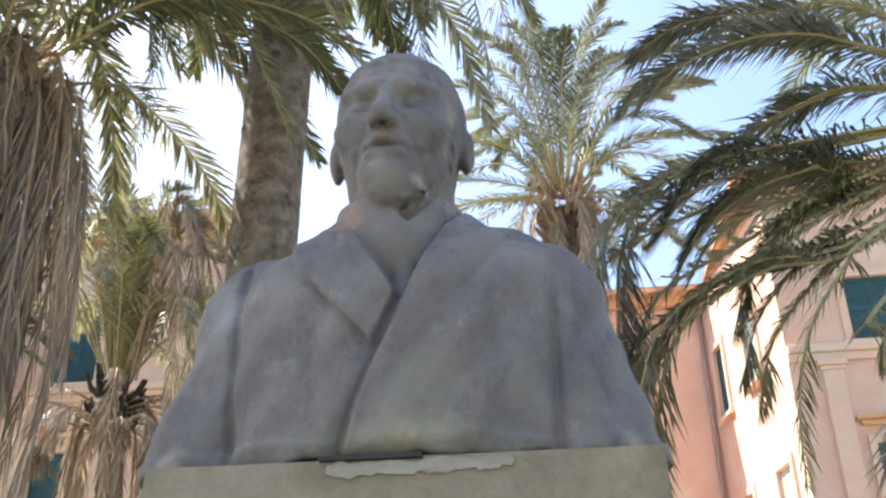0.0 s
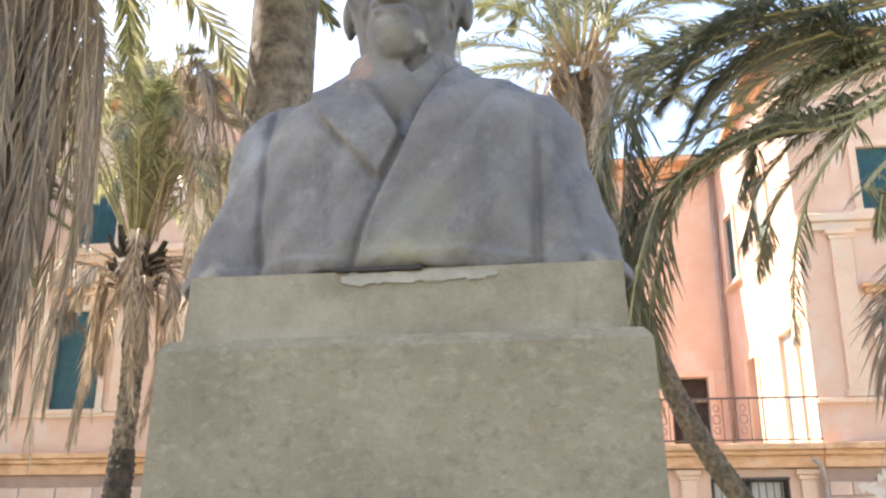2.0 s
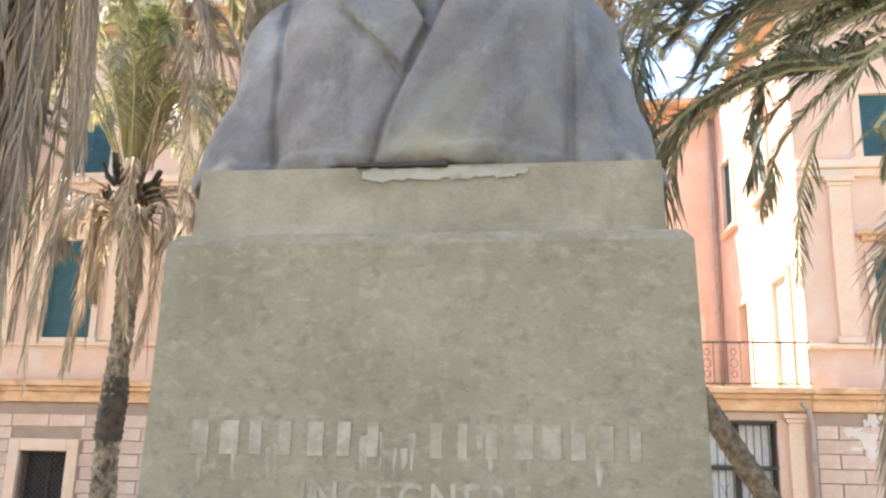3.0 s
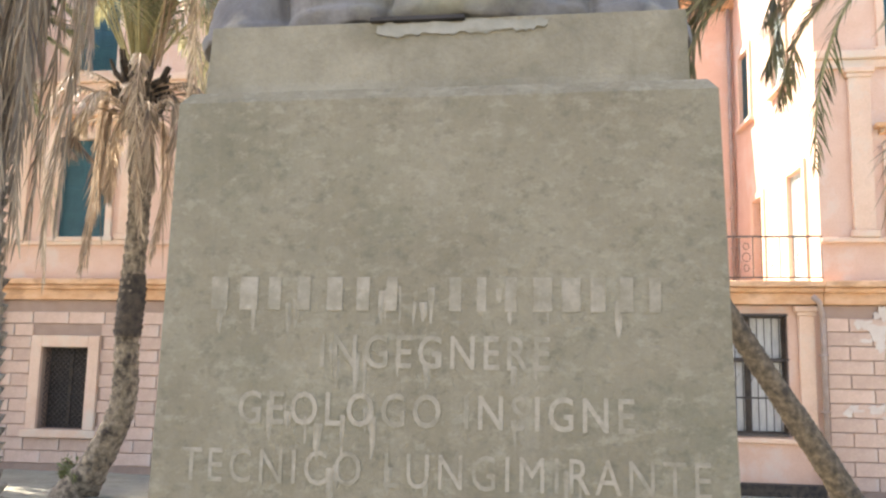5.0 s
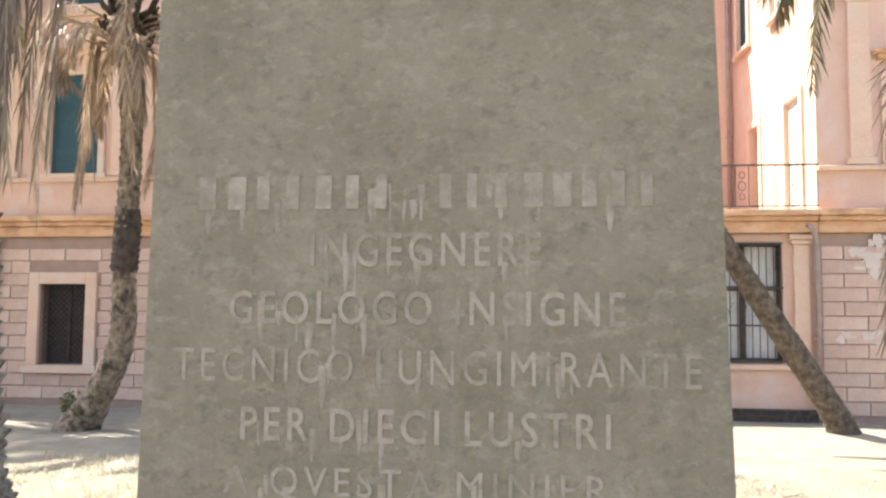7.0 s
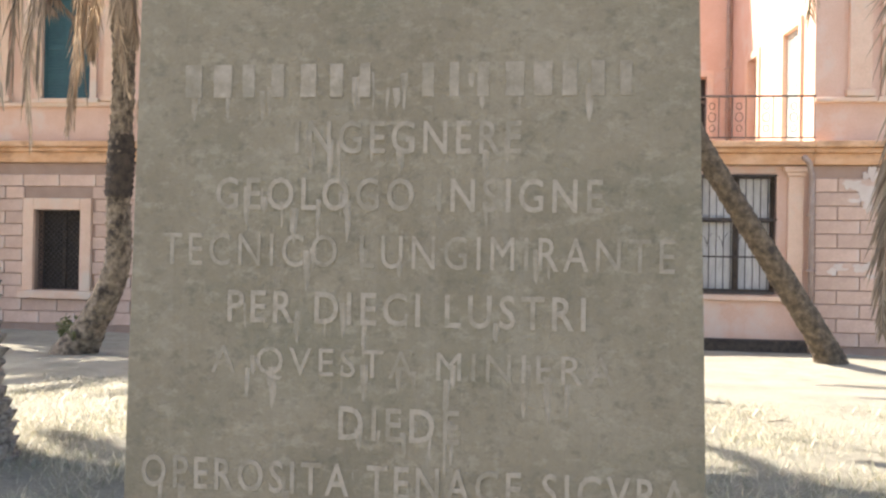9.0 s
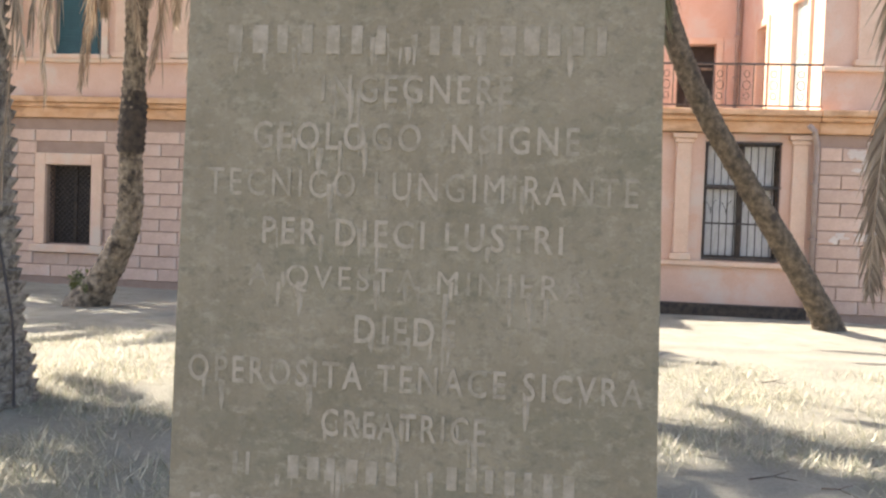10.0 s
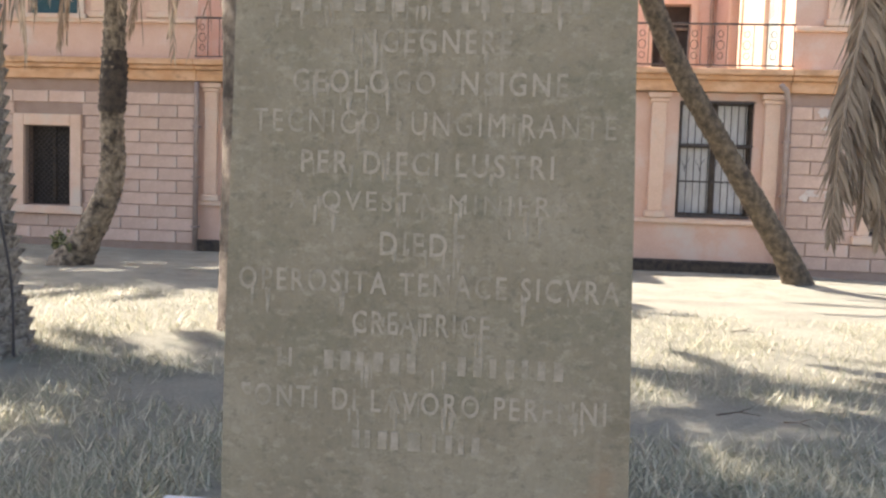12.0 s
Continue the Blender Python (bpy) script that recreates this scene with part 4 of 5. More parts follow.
def frond(points, leaflet, mat, rib, parent, rng, count=75, spread=0.9, sag=0.35, rib_r=0.022, name="frond", keel=0.25, bare=0.12, width=0.0125):
    """One pinnate palm leaf: tapered midrib and many narrow leaflets in one mesh."""
    o = Vector(parent.location)
    line = spline([Vector(p) - o for p in points], 22)
    bm = bmesh.new()
    add_tube(bm, line, [rib_r * (1.0 - 0.85 * i / 22) + 0.002 for i in range(23)], 5)
    rib_faces = len(bm.faces)
    for i in range(count):
        f = bare + (1 - bare) * (i + 0.5) / count
        x = f * 22
        k = min(int(x), 21)
        p = line[k].lerp(line[k + 1], x - k)
        t = (line[k + 1] - line[k]).normalized()
        ref = Vector((0, 0, 1))
        if abs(t.z) > 0.93:
            ref = (line[0] - line[-1])
            ref.z = 0
            ref = ref.normalized() if ref.length > 0.05 else Vector((0.3, -1, 0)).normalized()
        side = t.cross(ref).normalized()
        up = side.cross(t)
        size = leaflet * (0.45 + 0.55 * math.sin(math.pi * min(1.0, 0.18 + 0.80 * f))) * rng.uniform(0.75, 1.12)
        if f > 0.9:
            size *= 1.0 - 3.2 * (f - 0.9)
        for s in (-1, 1):
            a = spread * rng.uniform(0.7, 1.2) * (1.15 - 0.55 * f)
            way = (t * math.cos(a) + side * s * math.sin(a) + up * (keel * rng.uniform(0.2, 1.5))).normalized()
            w = way.cross(up).normalized() * (width * rng.uniform(0.8, 1.25))
            lean = Vector((rng.uniform(-.06, .06), rng.uniform(-.06, .06), 0))
            m = p + way * size * 0.5 + Vector((0, 0, -sag * size * 0.14)) + lean * size
            e = p + way * size * 0.96 + Vector((0, 0, -sag * size * rng.uniform(0.4, 0.9))) + lean * size * 2
            a0, b0 = bm.verts.new(p - w * 0.5), bm.verts.new(p + w * 0.5)
            a1, b1 = bm.verts.new(m - w), bm.verts.new(m + w)
            tip = bm.verts.new(e)
            bm.faces.new((a0, b0, b1, a1))
            bm.faces.new((a1, b1, tip))
    ob = part(name, bm, mat, parent)
    ob.data.materials.append(rib)
    for i in range(rib_faces):
        ob.data.polygons[i].material_index = 1
    return ob


def arch(c, az, rise, reach, drop, r0=0.2):
    """Control points of a leaf leaving crown c at azimuth az (degrees)."""
    d = Vector((math.cos(radians(az)), math.sin(radians(az)), 0))
    c = Vector(c)
    return [c + d * r0, c + d * (r0 + reach * 0.35) + Vector((0, 0, rise * 0.8)), c + d * (r0 + reach * 0.75) + Vector((0, 0, rise * 0.9 - drop * 0.25)), c + d * (r0 + reach) + Vector((0, 0, rise - drop))]


def palm(name, label, base, line, radii, scars, seed, rows=160, sides=40, bark=None):
    p = holder(name, base, label, "palm tree", "palms of the garden")
    o = Vector(base)
    v, f = trunk_mesh([Vector(q) - o for q in line], radii, rows, sides, *scars, seed)
    raw("trunk", v, f, bark or M_BARK, p, "", True)
    return p


def skirt(p, c, rng, n, lo, hi, az0, az1, leaflet, r=0.35, mat=None, name="dead_frond", out0=0.4, out1=0.9):
    """Dead leaves hanging down round the crown."""
    for i in range(n):
        az = az0 + (az1 - az0) * (i + rng.random()) / n
        d = Vector((math.cos(radians(az)), math.sin(radians(az)), 0))
        c0 = Vector(c) + Vector((0, 0, rng.uniform(-0.6, 0.1)))
        out = rng.uniform(out0, out1)
        length = rng.uniform(lo, hi)
        pts = [c0 + d * r * 0.6, c0 + d * (r + out * 0.7) + Vector((0, 0, 0.05)), c0 + d * (r + out) + Vector((0, 0, -length * 0.45)), c0 + d * (r + out * 0.8) + Vector((rng.uniform(-.2, .2), rng.uniform(-.2, .2), -length))]
        frond(pts, leaflet, mat or M_LEAF_DRY, M_RACHIS_DRY, p, rng, 55, 0.5, 0.9, 0.02, name, 0.05)


def stubs(p, c, r, n, rng, height, mat=None):
    """Cut leaf bases packed round the crown."""
    o = Vector(p.location)
    for i in range(n):
        az, z = rng.uniform(0, 2 * math.pi), rng.uniform(-height, 0.1)
        d = Vector((math.cos(az), math.sin(az), 0))
        a = Vector(c) + d * r * 0.7 + Vector((0, 0, z)) - o
        part("leaf_base", tube([a, a + d * r * 0.5 + Vector((0, 0, 0.12)), a + d * r * 0.8 + Vector((0, 0, 0.34))], [0.05, 0.04, 0.022], 5), mat or M_STUB, p)


rng = random.Random(7)
G = ground_z

# palm behind the bust: thick straight trunk, crown high up
pb = palm("palm_tree", "tall palm with a thick smooth grey trunk behind the bust", (-2.60, 7.1, G(7.1) - 0.05), [(-2.60, 7.1, -0.2), (-2.64, 7.05, 2.0), (-2.70, 6.95, 5.5), (-2.66, 6.9, 8.5), (-2.65, 6.85, 10.4)], [0.44, 0.36, 0.34, 0.345, 0.34], (0.11, 0.30, 0.016), 1.0, 220, 48)
CB = Vector((-2.65, 6.85, 10.4))
for az, rise, reach, drop in ((-75, 1.2, 2.6, 4.6), (-50, 1.4, 3.0, 5.0), (-25, 1.0, 2.5, 4.4), (5, 1.4, 2.8, 4.2), (-110, 1.2, 2.6, 4.8), (-140, 1.4, 2.6, 4.6), (-170, 1.2, 2.8, 4.4), (150, 1.4, 2.6, 4.0), (110, 1.6, 2.8, 4.0), (60, 1.6, 2.8, 4.0), (30, 1.6, 3.0, 3.4), (-90, 2.4, 2.0, 2.6), (180, 2.4, 2.2, 2.6), (90, 2.4, 2.0, 2.4)):
    frond(arch(CB, az, rise, reach, drop), 0.58, M_LEAF_BLUE if rng.random() < 0.6 else M_LEAF_OLIVE, M_RACHIS, pb, rng, 130)
# dense leaves above the view, added so the crown shades the lawn
for k in range(42):
    frond(arch(CB, k * 137.5, rng.uniform(0.8, 2.6), rng.uniform(2.4, 3.4), rng.uniform(1.0, 2.2)), 0.6, M_LEAF_BLUE if rng.random() < 0.6 else M_LEAF, M_RACHIS, pb, rng, 100, width=0.02)
# long out-of-view leaves toward the pedestal, added to shade the bust
for az in (-128, -118, -108, -98, -88, -78, -68):
    frond(arch(CB, az, 1.2, rng.uniform(4.2, 5.0), rng.uniform(1.4, 2.0)), 0.62, M_LEAF_BLUE, M_RACHIS, pb, rng, 130, width=0.026)
# leaves drooping beside the trunk
frond([CB, (-2.2, 6.3, 10.9), (-1.55, 5.9, 10.2), (-1.25, 5.8, 9.2), (-1.12, 5.8, 8.3)], 0.6, M_LEAF_OLIVE, M_RACHIS, pb, rng, 120)
frond([CB, (-2.4, 6.2, 10.8), (-2.0, 5.7, 10.0), (-1.8, 5.6, 8.9), (-1.75, 5.6, 8.0)], 0.55, M_LEAF_DRY, M_RACHIS_DRY, pb, rng, 120)
frond([CB, (-3.1, 6.2, 10.9), (-3.6, 5.8, 10.1), (-3.7, 5.7, 9.0), (-3.55, 5.7, 7.6)], 0.6, M_LEAF, M_RACHIS, pb, rng, 120)
frond([CB, (-3.3, 6.3, 10.8), (-4.0, 6.0, 10.0), (-4.3, 5.9, 8.9), (-4.3, 5.9, 7.7)], 0.6, M_LEAF_BLUE, M_RACHIS, pb, rng, 120)

# near palm with rough scaly bark and a hanging skirt of dead leaves
pc = palm("palm_tree", "old palm with rough scaly bark and a skirt of dead leaves", (-4.62, 5.25, G(5.2) - 0.05), [(-4.62, 5.25, -0.2), (-4.66, 5.22, 0.5), (-4.69, 5.2, 1.5), (-4.72, 5.1, 3.5), (-4.75, 5.0, 6.6)], [0.62, 0.53, 0.49, 0.46, 0.45], (0.105, 0.15, 0.105), 4.0, 420, 120, M_BARK_SCALY)
CC = Vector((-4.75, 5.0, 6.9))
skirt(pc, CC, rng, 46, 2.4, 4.8, -120, 30, 0.38, 0.45, out0=0.1, out1=0.8)
skirt(pc, CC, rng, 12, 2.2, 3.4, 60, 260, 0.42, 0.5)
# extra leaves that widen this crown's shade on the lawn
for k in range(26):
    frond(arch(CC, k * 137.5, rng.uniform(1.0, 2.6), rng.uniform(2.6, 3.8), rng.uniform(1.0, 2.4)), 0.55, M_LEAF if rng.random() < 0.5 else M_LEAF_OLIVE, M_RACHIS, pc, rng, 90, width=0.02)
for az, rise, reach, drop in ((-60, 1.8, 2.4, 2.2), (-20, 2.0, 2.4, 2.0), (30, 2.2, 2.6, 2.0), (-120, 2.0, 2.4, 2.0), (170, 2.0, 2.6, 2.2), (90, 2.2, 2.4, 2.0), (130, 2.4, 2.2, 1.6), (60, 2.6, 1.8, 1.2), (-150, 2.6, 1.8, 1.2)):
    frond(arch(CC, az, rise, reach, drop), 0.5, M_LEAF_OLIVE if rng.random() < 0.5 else M_LEAF, M_RACHIS, pc, rng, 70)

# slim bent palm by the wing
pd = palm("palm_tree", "slim palm with a bent trunk, dead leaves hanging under its crown", (-8.0, 13.2, G(13.2) - 0.05), [(-8.05, 13.2, -0.3), (-7.55, 13.0, 0.35), (-7.05, 12.8, 1.3), (-6.95, 12.6, 2.6), (-6.90, 12.6, 4.5), (-7.02, 12.6, 6.5)], [0.36, 0.23, 0.20, 0.175, 0.165, 0.20], (0.14, 0.13, 0.045), 9.0, 260, 48, M_BARK_PALE)
band_v, band_f = trunk_mesh([(1.05, -0.6, 2.62), (1.075, -0.6, 3.1), (1.09, -0.6, 3.62)], [0.195, 0.21, 0.19], 40, 40, 0.10, 0.10, 0.05, 5.0)
raw("dark_band", band_v, band_f, M_BARK_DARK, pd, "dark fibrous band of bark", True)
CD = Vector((-7.05, 12.6, 6.7))
skirt(pd, CD - Vector((0, 0, 0.25)), rng, 30, 0.5, 3.2, 0, 360, 0.36, 0.25, out0=0.1, out1=1.6)
for k in range(9):
    frond(arch(CD + Vector((0.05 * k, -0.04 * k, 0)), -15 + rng.uniform(-30, 30), rng.uniform(2.6, 4.0), rng.uniform(1.2, 2.1), rng.uniform(4.2, 6.4), 0.1), 0.48, M_LEAF_DRY, M_RACHIS_DRY, pd, rng, 80, 0.5, 0.9, 0.02, "dead_frond", 0.05)
stubs(pd, CD - Vector((0, 0, 0.15)), 0.32, 40, rng, 0.6, M_BARK_DARK)
for k in range(38):
    up = rng.uniform(1.2, 4.4)
    frond(arch(CD, k * 137.5 - 60, up, (5.2 - up) * rng.uniform(0.55, 1.0), rng.uniform(0.4, 1.2), 0.1), 0.62, M_LEAF_OLIVE if rng.random() < 0.8 else M_LEAF, M_RACHIS, pd, rng, 80, 0.7, 0.45, width=0.012)

# unseen palms added beside the walk; their crowns shade the monument and the lawn
for px, py, top, n, seed in ((-5.7, 1.6, 7.9, 60, 31.0), (-8.9, 5.6, 7.6, 22, 37.0), (-13.8, 14.6, 8.6, 40, 41.0)):
    pg = palm("palm_tree", "unseen tall palm added to shade the lawn from the side", (px, py, G(py) - 0.05), [(px, py, -0.2), (px + 0.05, py, 3.0), (px + 0.1, py, top - 0.3)], [0.5, 0.42, 0.40], (0.11, 0.16, 0.04), seed, 90, 28)
    for k in range(n):
        frond(arch((px + 0.1, py, top), k * 137.5, rng.uniform(0.4, 2.4), rng.uniform(2.6, 3.9), rng.uniform(0.6, 1.6)), 0.6, M_LEAF, M_RACHIS, pg, rng, 80, width=0.026)

# leaning palm before the terrace
pe = palm("palm_tree", "palm with a long leaning trunk and a full crown", (4.75, 16.0, G(16) - 0.05), [(4.80, 16.0, -0.4), (4.45, 15.9, 0.3), (3.15, 15.6, 2.3), (2.10, 15.3, 4.0), (1.30, 15.0, 6.0), (0.70, 14.7, 8.5), (0.46, 14.5, 10.4)], [0.30, 0.22, 0.195, 0.19, 0.20, 0.24, 0.31], (0.12, 0.13, 0.040), 13.0, 260, 40, M_BARK_BROWN)
CE = Vector((0.48, 14.5, 10.75))
skirt(pe, CE, rng, 16, 0.7, 2.1, 0, 360, 0.32, 0.25, out0=0.0, out1=0.7)
stubs(pe, CE, 0.42, 70, rng, 1.0)
for i in range(46):
    az = i * 137.5
    rise = rng.uniform(-0.2, 3.2)
    frond(arch(CE, az, rise, rng.uniform(2.9, 3.8) * (1.12 - 0.14 * max(rise, 0)), rng.uniform(0.2, 1.1), 0.15), 0.46, M_LEAF if rng.random() < 0.45 else M_LEAF_BLUE, M_RACHIS, pe, rng, 90, 0.75, 0.3, width=0.013)

# palm whose leaves reach in over the lawn
pf = palm("palm_tree", "large palm whose arching grey-green leaves overhang the monument", (5.2, 6.6, G(6.6) - 0.05), [(5.2, 6.6, -0.2), (5.2, 6.6, 2.0), (5.15, 6.6, 4.0), (5.1, 6.6, 6.2)], [0.6, 0.5, 0.46, 0.44], (0.10, 0.16, 0.05), 21.0, 160, 60)
CF = Vector((5.1, 6.6, 6.9))
frond([(5.1, 6.6, 6.9), (2.69, 6.2, 6.4), (1.73, 6.0, 6.1), (0.99, 5.8, 5.66), (0.74, 5.7, 5.11), (0.67, 5.7, 4.52), (0.6, 5.7, 4.09), (0.46, 5.7, 3.64)], 0.58, M_LEAF_BLUE, M_RACHIS, pf, rng, 150, 0.85, 0.6, width=0.0115)
frond([(5.1, 6.6, 6.9), (2.71, 6.23, 6.33), (1.76, 6.04, 6.01), (1.02, 5.84, 5.55), (0.77, 5.75, 4.98), (0.71, 5.76, 4.37), (0.64, 5.76, 3.93), (0.5, 5.77, 3.46)], 0.58, M_LEAF_BLUE, M_RACHIS, pf, rng, 150, 0.85, 0.6, width=0.0115)
frond([(5.1, 6.6, 6.9), (2.81, 6.0, 5.37), (1.97, 5.7, 5.1), (1.36, 5.5, 4.75), (1.02, 5.4, 4.33), (0.76, 5.3, 3.86), (0.47, 5.3, 3.4)], 0.5, M_LEAF_OLIVE, M_RACHIS, pf, rng, 150, 0.85, 0.6, width=0.0115)
frond([(5.1, 6.6, 6.9), (2.77, 6.12, 5.37), (1.92, 5.85, 5.09), (1.29, 5.68, 4.74), (0.94, 5.61, 4.32), (0.67, 5.54, 3.85), (0.37, 5.57, 3.39)], 0.5, M_LEAF_OLIVE, M_RACHIS, pf, rng, 150, 0.85, 0.6, width=0.0115)
frond([(5.1, 6.6, 6.9), (2.66, 5.6, 5.08), (1.77, 5.3, 4.78), (1.1, 5.1, 4.3), (0.84, 5.0, 3.72), (0.72, 5.0, 3.08), (0.65, 5.0, 2.56)], 0.42, M_LEAF_OLIVE, M_RACHIS, pf, rng, 150, 0.85, 0.6, width=0.0115)
frond([(5.1, 6.6, 6.9), (2.59, 5.63, 5.14), (1.7, 5.34, 4.86), (1.01, 5.15, 4.39), (0.74, 5.06, 3.83), (0.6, 5.06, 3.21), (0.51, 5.07, 2.7)], 0.42, M_LEAF_OLIVE, M_RACHIS, pf, rng, 150, 0.85, 0.6, width=0.0115)
frond([(5.1, 6.6, 6.9), (2.6, 5.2, 5.0), (2.23, 5.0, 4.63), (1.88, 4.9, 4.14), (1.72, 4.9, 3.62), (1.67, 4.9, 3.11)], 0.28, M_LEAF, M_RACHIS, pf, rng, 56, 0.85, 0.6, width=0.008)
frond([(5.1, 6.6, 6.9), (3.3, 7.0, 6.34), (2.75, 7.2, 6.41), (2.16, 7.3, 6.29), (1.75, 7.3, 5.98), (1.47, 7.3, 5.54)], 0.5, M_LEAF_BLUE, M_RACHIS, pf, rng, 150, 0.85, 0.6, width=0.0115)
frond([(5.1, 6.6, 6.9), (3.27, 6.89, 6.41), (2.7, 7.05, 6.49), (2.11, 7.12, 6.4), (1.68, 7.09, 6.1), (1.39, 7.05, 5.68)], 0.5, M_LEAF_BLUE, M_RACHIS, pf, rng, 150, 0.85, 0.6, width=0.0115)
frond([(5.1, 6.6, 6.9), (2.6, 7.4, 7.1), (1.63, 7.4, 6.98), (1.03, 7.4, 6.64), (0.65, 7.3, 6.09), (0.56, 7.3, 5.6), (0.67, 7.3, 4.99)], 0.5, M_LEAF_OLIVE, M_RACHIS, pf, rng, 150, 0.85, 0.6, width=0.0115)
frond([(5.1, 6.6, 6.9), (2.64, 7.5, 7.08), (1.67, 7.53, 6.96), (1.08, 7.55, 6.61), (0.71, 7.48, 6.06), (0.64, 7.5, 5.56), (0.75, 7.53, 4.95)], 0.5, M_LEAF_OLIVE, M_RACHIS, pf, rng, 150, 0.85, 0.6, width=0.0115)
frond([(5.1, 6.6, 6.9), (3.29, 6.4, 7.47), (2.72, 6.4, 7.71), (2.09, 6.4, 7.73), (1.36, 6.4, 7.45), (0.95, 6.4, 7.03)], 0.6, M_LEAF_BLUE, M_RACHIS, pf, rng, 150, 0.85, 0.6, width=0.0115)
frond([(5.1, 6.6, 6.9), (3.35, 6.3, 7.41), (2.81, 6.27, 7.63), (2.2, 6.25, 7.63), (1.49, 6.22, 7.33), (1.1, 6.19, 6.89)], 0.6, M_LEAF_BLUE, M_RACHIS, pf, rng, 150, 0.85, 0.6, width=0.0115)
frond([(5.1, 6.6, 6.9), (3.05, 6.0, 6.76), (2.48, 6.0, 6.64), (1.85, 6.0, 6.3), (1.37, 6.0, 5.89), (1.03, 6.0, 5.37)], 0.6, M_LEAF_BLUE, M_RACHIS, pf, rng, 150, 0.85, 0.6, width=0.0115)
frond([(5.1, 6.6, 6.9), (3.08, 5.95, 6.76), (2.5, 5.94, 6.65), (1.89, 5.92, 6.3), (1.41, 5.91, 5.89), (1.08, 5.89, 5.37)], 0.6, M_LEAF_BLUE, M_RACHIS, pf, rng, 150, 0.85, 0.6, width=0.0115)
frond([(5.1, 6.6, 6.9), (3.39, 6.4, 8.0), (2.51, 6.4, 8.05), (1.7, 6.4, 8.02), (1.12, 6.4, 7.68)], 0.6, M_LEAF_BLUE, M_RACHIS, pf, rng, 150, 0.85, 0.6, width=0.0115)
frond([(5.1, 6.6, 6.9), (3.4, 6.5, 8.03), (2.53, 6.53, 8.1), (1.72, 6.57, 8.08), (1.15, 6.61, 7.75)], 0.6, M_LEAF_BLUE, M_RACHIS, pf, rng, 150, 0.85, 0.6, width=0.0115)
frond([(5.1, 6.6, 6.9), (3.07, 6.4, 5.9), (2.61, 6.3, 5.77), (2.13, 6.2, 5.48), (1.81, 6.2, 5.08), (1.63, 6.2, 4.62)], 0.5, M_LEAF, M_RACHIS, pf, rng, 150, 0.85, 0.6, width=0.0115)
frond([(5.1, 6.6, 6.9), (3.1, 6.32, 5.96), (2.65, 6.19, 5.85), (2.18, 6.07, 5.58), (1.87, 6.05, 5.2), (1.69, 6.02, 4.76)], 0.5, M_LEAF, M_RACHIS, pf, rng, 150, 0.85, 0.6, width=0.0115)
frond([(5.1, 6.6, 6.9), (3.04, 6.2, 6.06), (2.46, 6.1, 6.06), (1.85, 6.0, 5.78), (1.44, 6.0, 5.43), (1.18, 6.0, 5.03)], 0.5, M_LEAF_BLUE, M_RACHIS, pf, rng, 150, 0.85, 0.6, width=0.0115)
frond([(5.1, 6.6, 6.9), (3.07, 6.13, 6.12), (2.51, 6.01, 6.13), (1.91, 5.89, 5.87), (1.51, 5.87, 5.54), (1.26, 5.85, 5.16)], 0.5, M_LEAF_BLUE, M_RACHIS, pf, rng, 150, 0.85, 0.6, width=0.0115)
frond([(5.1, 6.6, 6.9), (2.83, 5.8, 5.42), (2.39, 5.7, 5.18), (1.99, 5.6, 4.84), (1.7, 5.6, 4.48), (1.52, 5.6, 4.02)], 0.42, M_LEAF_OLIVE, M_RACHIS, pf, rng, 150, 0.85, 0.6, width=0.0115)
frond([(5.1, 6.6, 6.9), (2.89, 5.92, 5.35), (2.47, 5.85, 5.08), (2.09, 5.79, 4.72), (1.81, 5.82, 4.34), (1.66, 5.86, 3.86)], 0.42, M_LEAF_OLIVE, M_RACHIS, pf, rng, 150, 0.85, 0.6, width=0.0115)
frond([(5.1, 6.6, 6.9), (2.46, 5.0, 4.4), (2.35, 4.9, 4.11), (2.28, 4.9, 3.83)], 0.22, M_LEAF_OLIVE, M_RACHIS, pf, rng, 56, 0.85, 0.6, width=0.008)
frond([(5.1, 6.6, 6.9), (2.57, 5.0, 3.78), (2.36, 4.8, 2.77), (2.3, 4.8, 2.02), (2.3, 4.8, 1.3)], 0.36, M_LEAF_DRY, M_RACHIS_DRY, pf, rng, 150, 0.85, 0.6, width=0.0115)
frond([(5.1, 6.6, 6.9), (2.49, 5.03, 3.7), (2.25, 4.84, 2.66), (2.15, 4.85, 1.88), (2.12, 4.86, 1.13)], 0.36, M_LEAF_DRY, M_RACHIS_DRY, pf, rng, 150, 0.85, 0.6, width=0.0115)
frond([(5.1, 6.6, 6.9), (2.68, 5.0, 3.78), (2.47, 4.8, 2.77), (2.4, 4.8, 2.03), (2.42, 4.8, 1.12)], 0.36, M_LEAF_DRY, M_RACHIS_DRY, pf, rng, 150, 0.85, 0.6, width=0.0115)
frond([(5.1, 6.6, 6.9), (2.76, 5.0, 3.87), (2.59, 4.8, 2.89), (2.55, 4.8, 2.18), (2.6, 4.8, 1.31)], 0.36, M_LEAF_DRY, M_RACHIS_DRY, pf, rng, 150, 0.85, 0.6, width=0.0115)
frond([(5.1, 6.6, 6.9), (2.71, 5.2, 3.85), (2.5, 5.0, 2.81), (2.41, 5.0, 2.12), (2.38, 5.0, 1.5)], 0.36, M_LEAF_DRY, M_RACHIS_DRY, pf, rng, 150, 0.85, 0.6, width=0.0115)
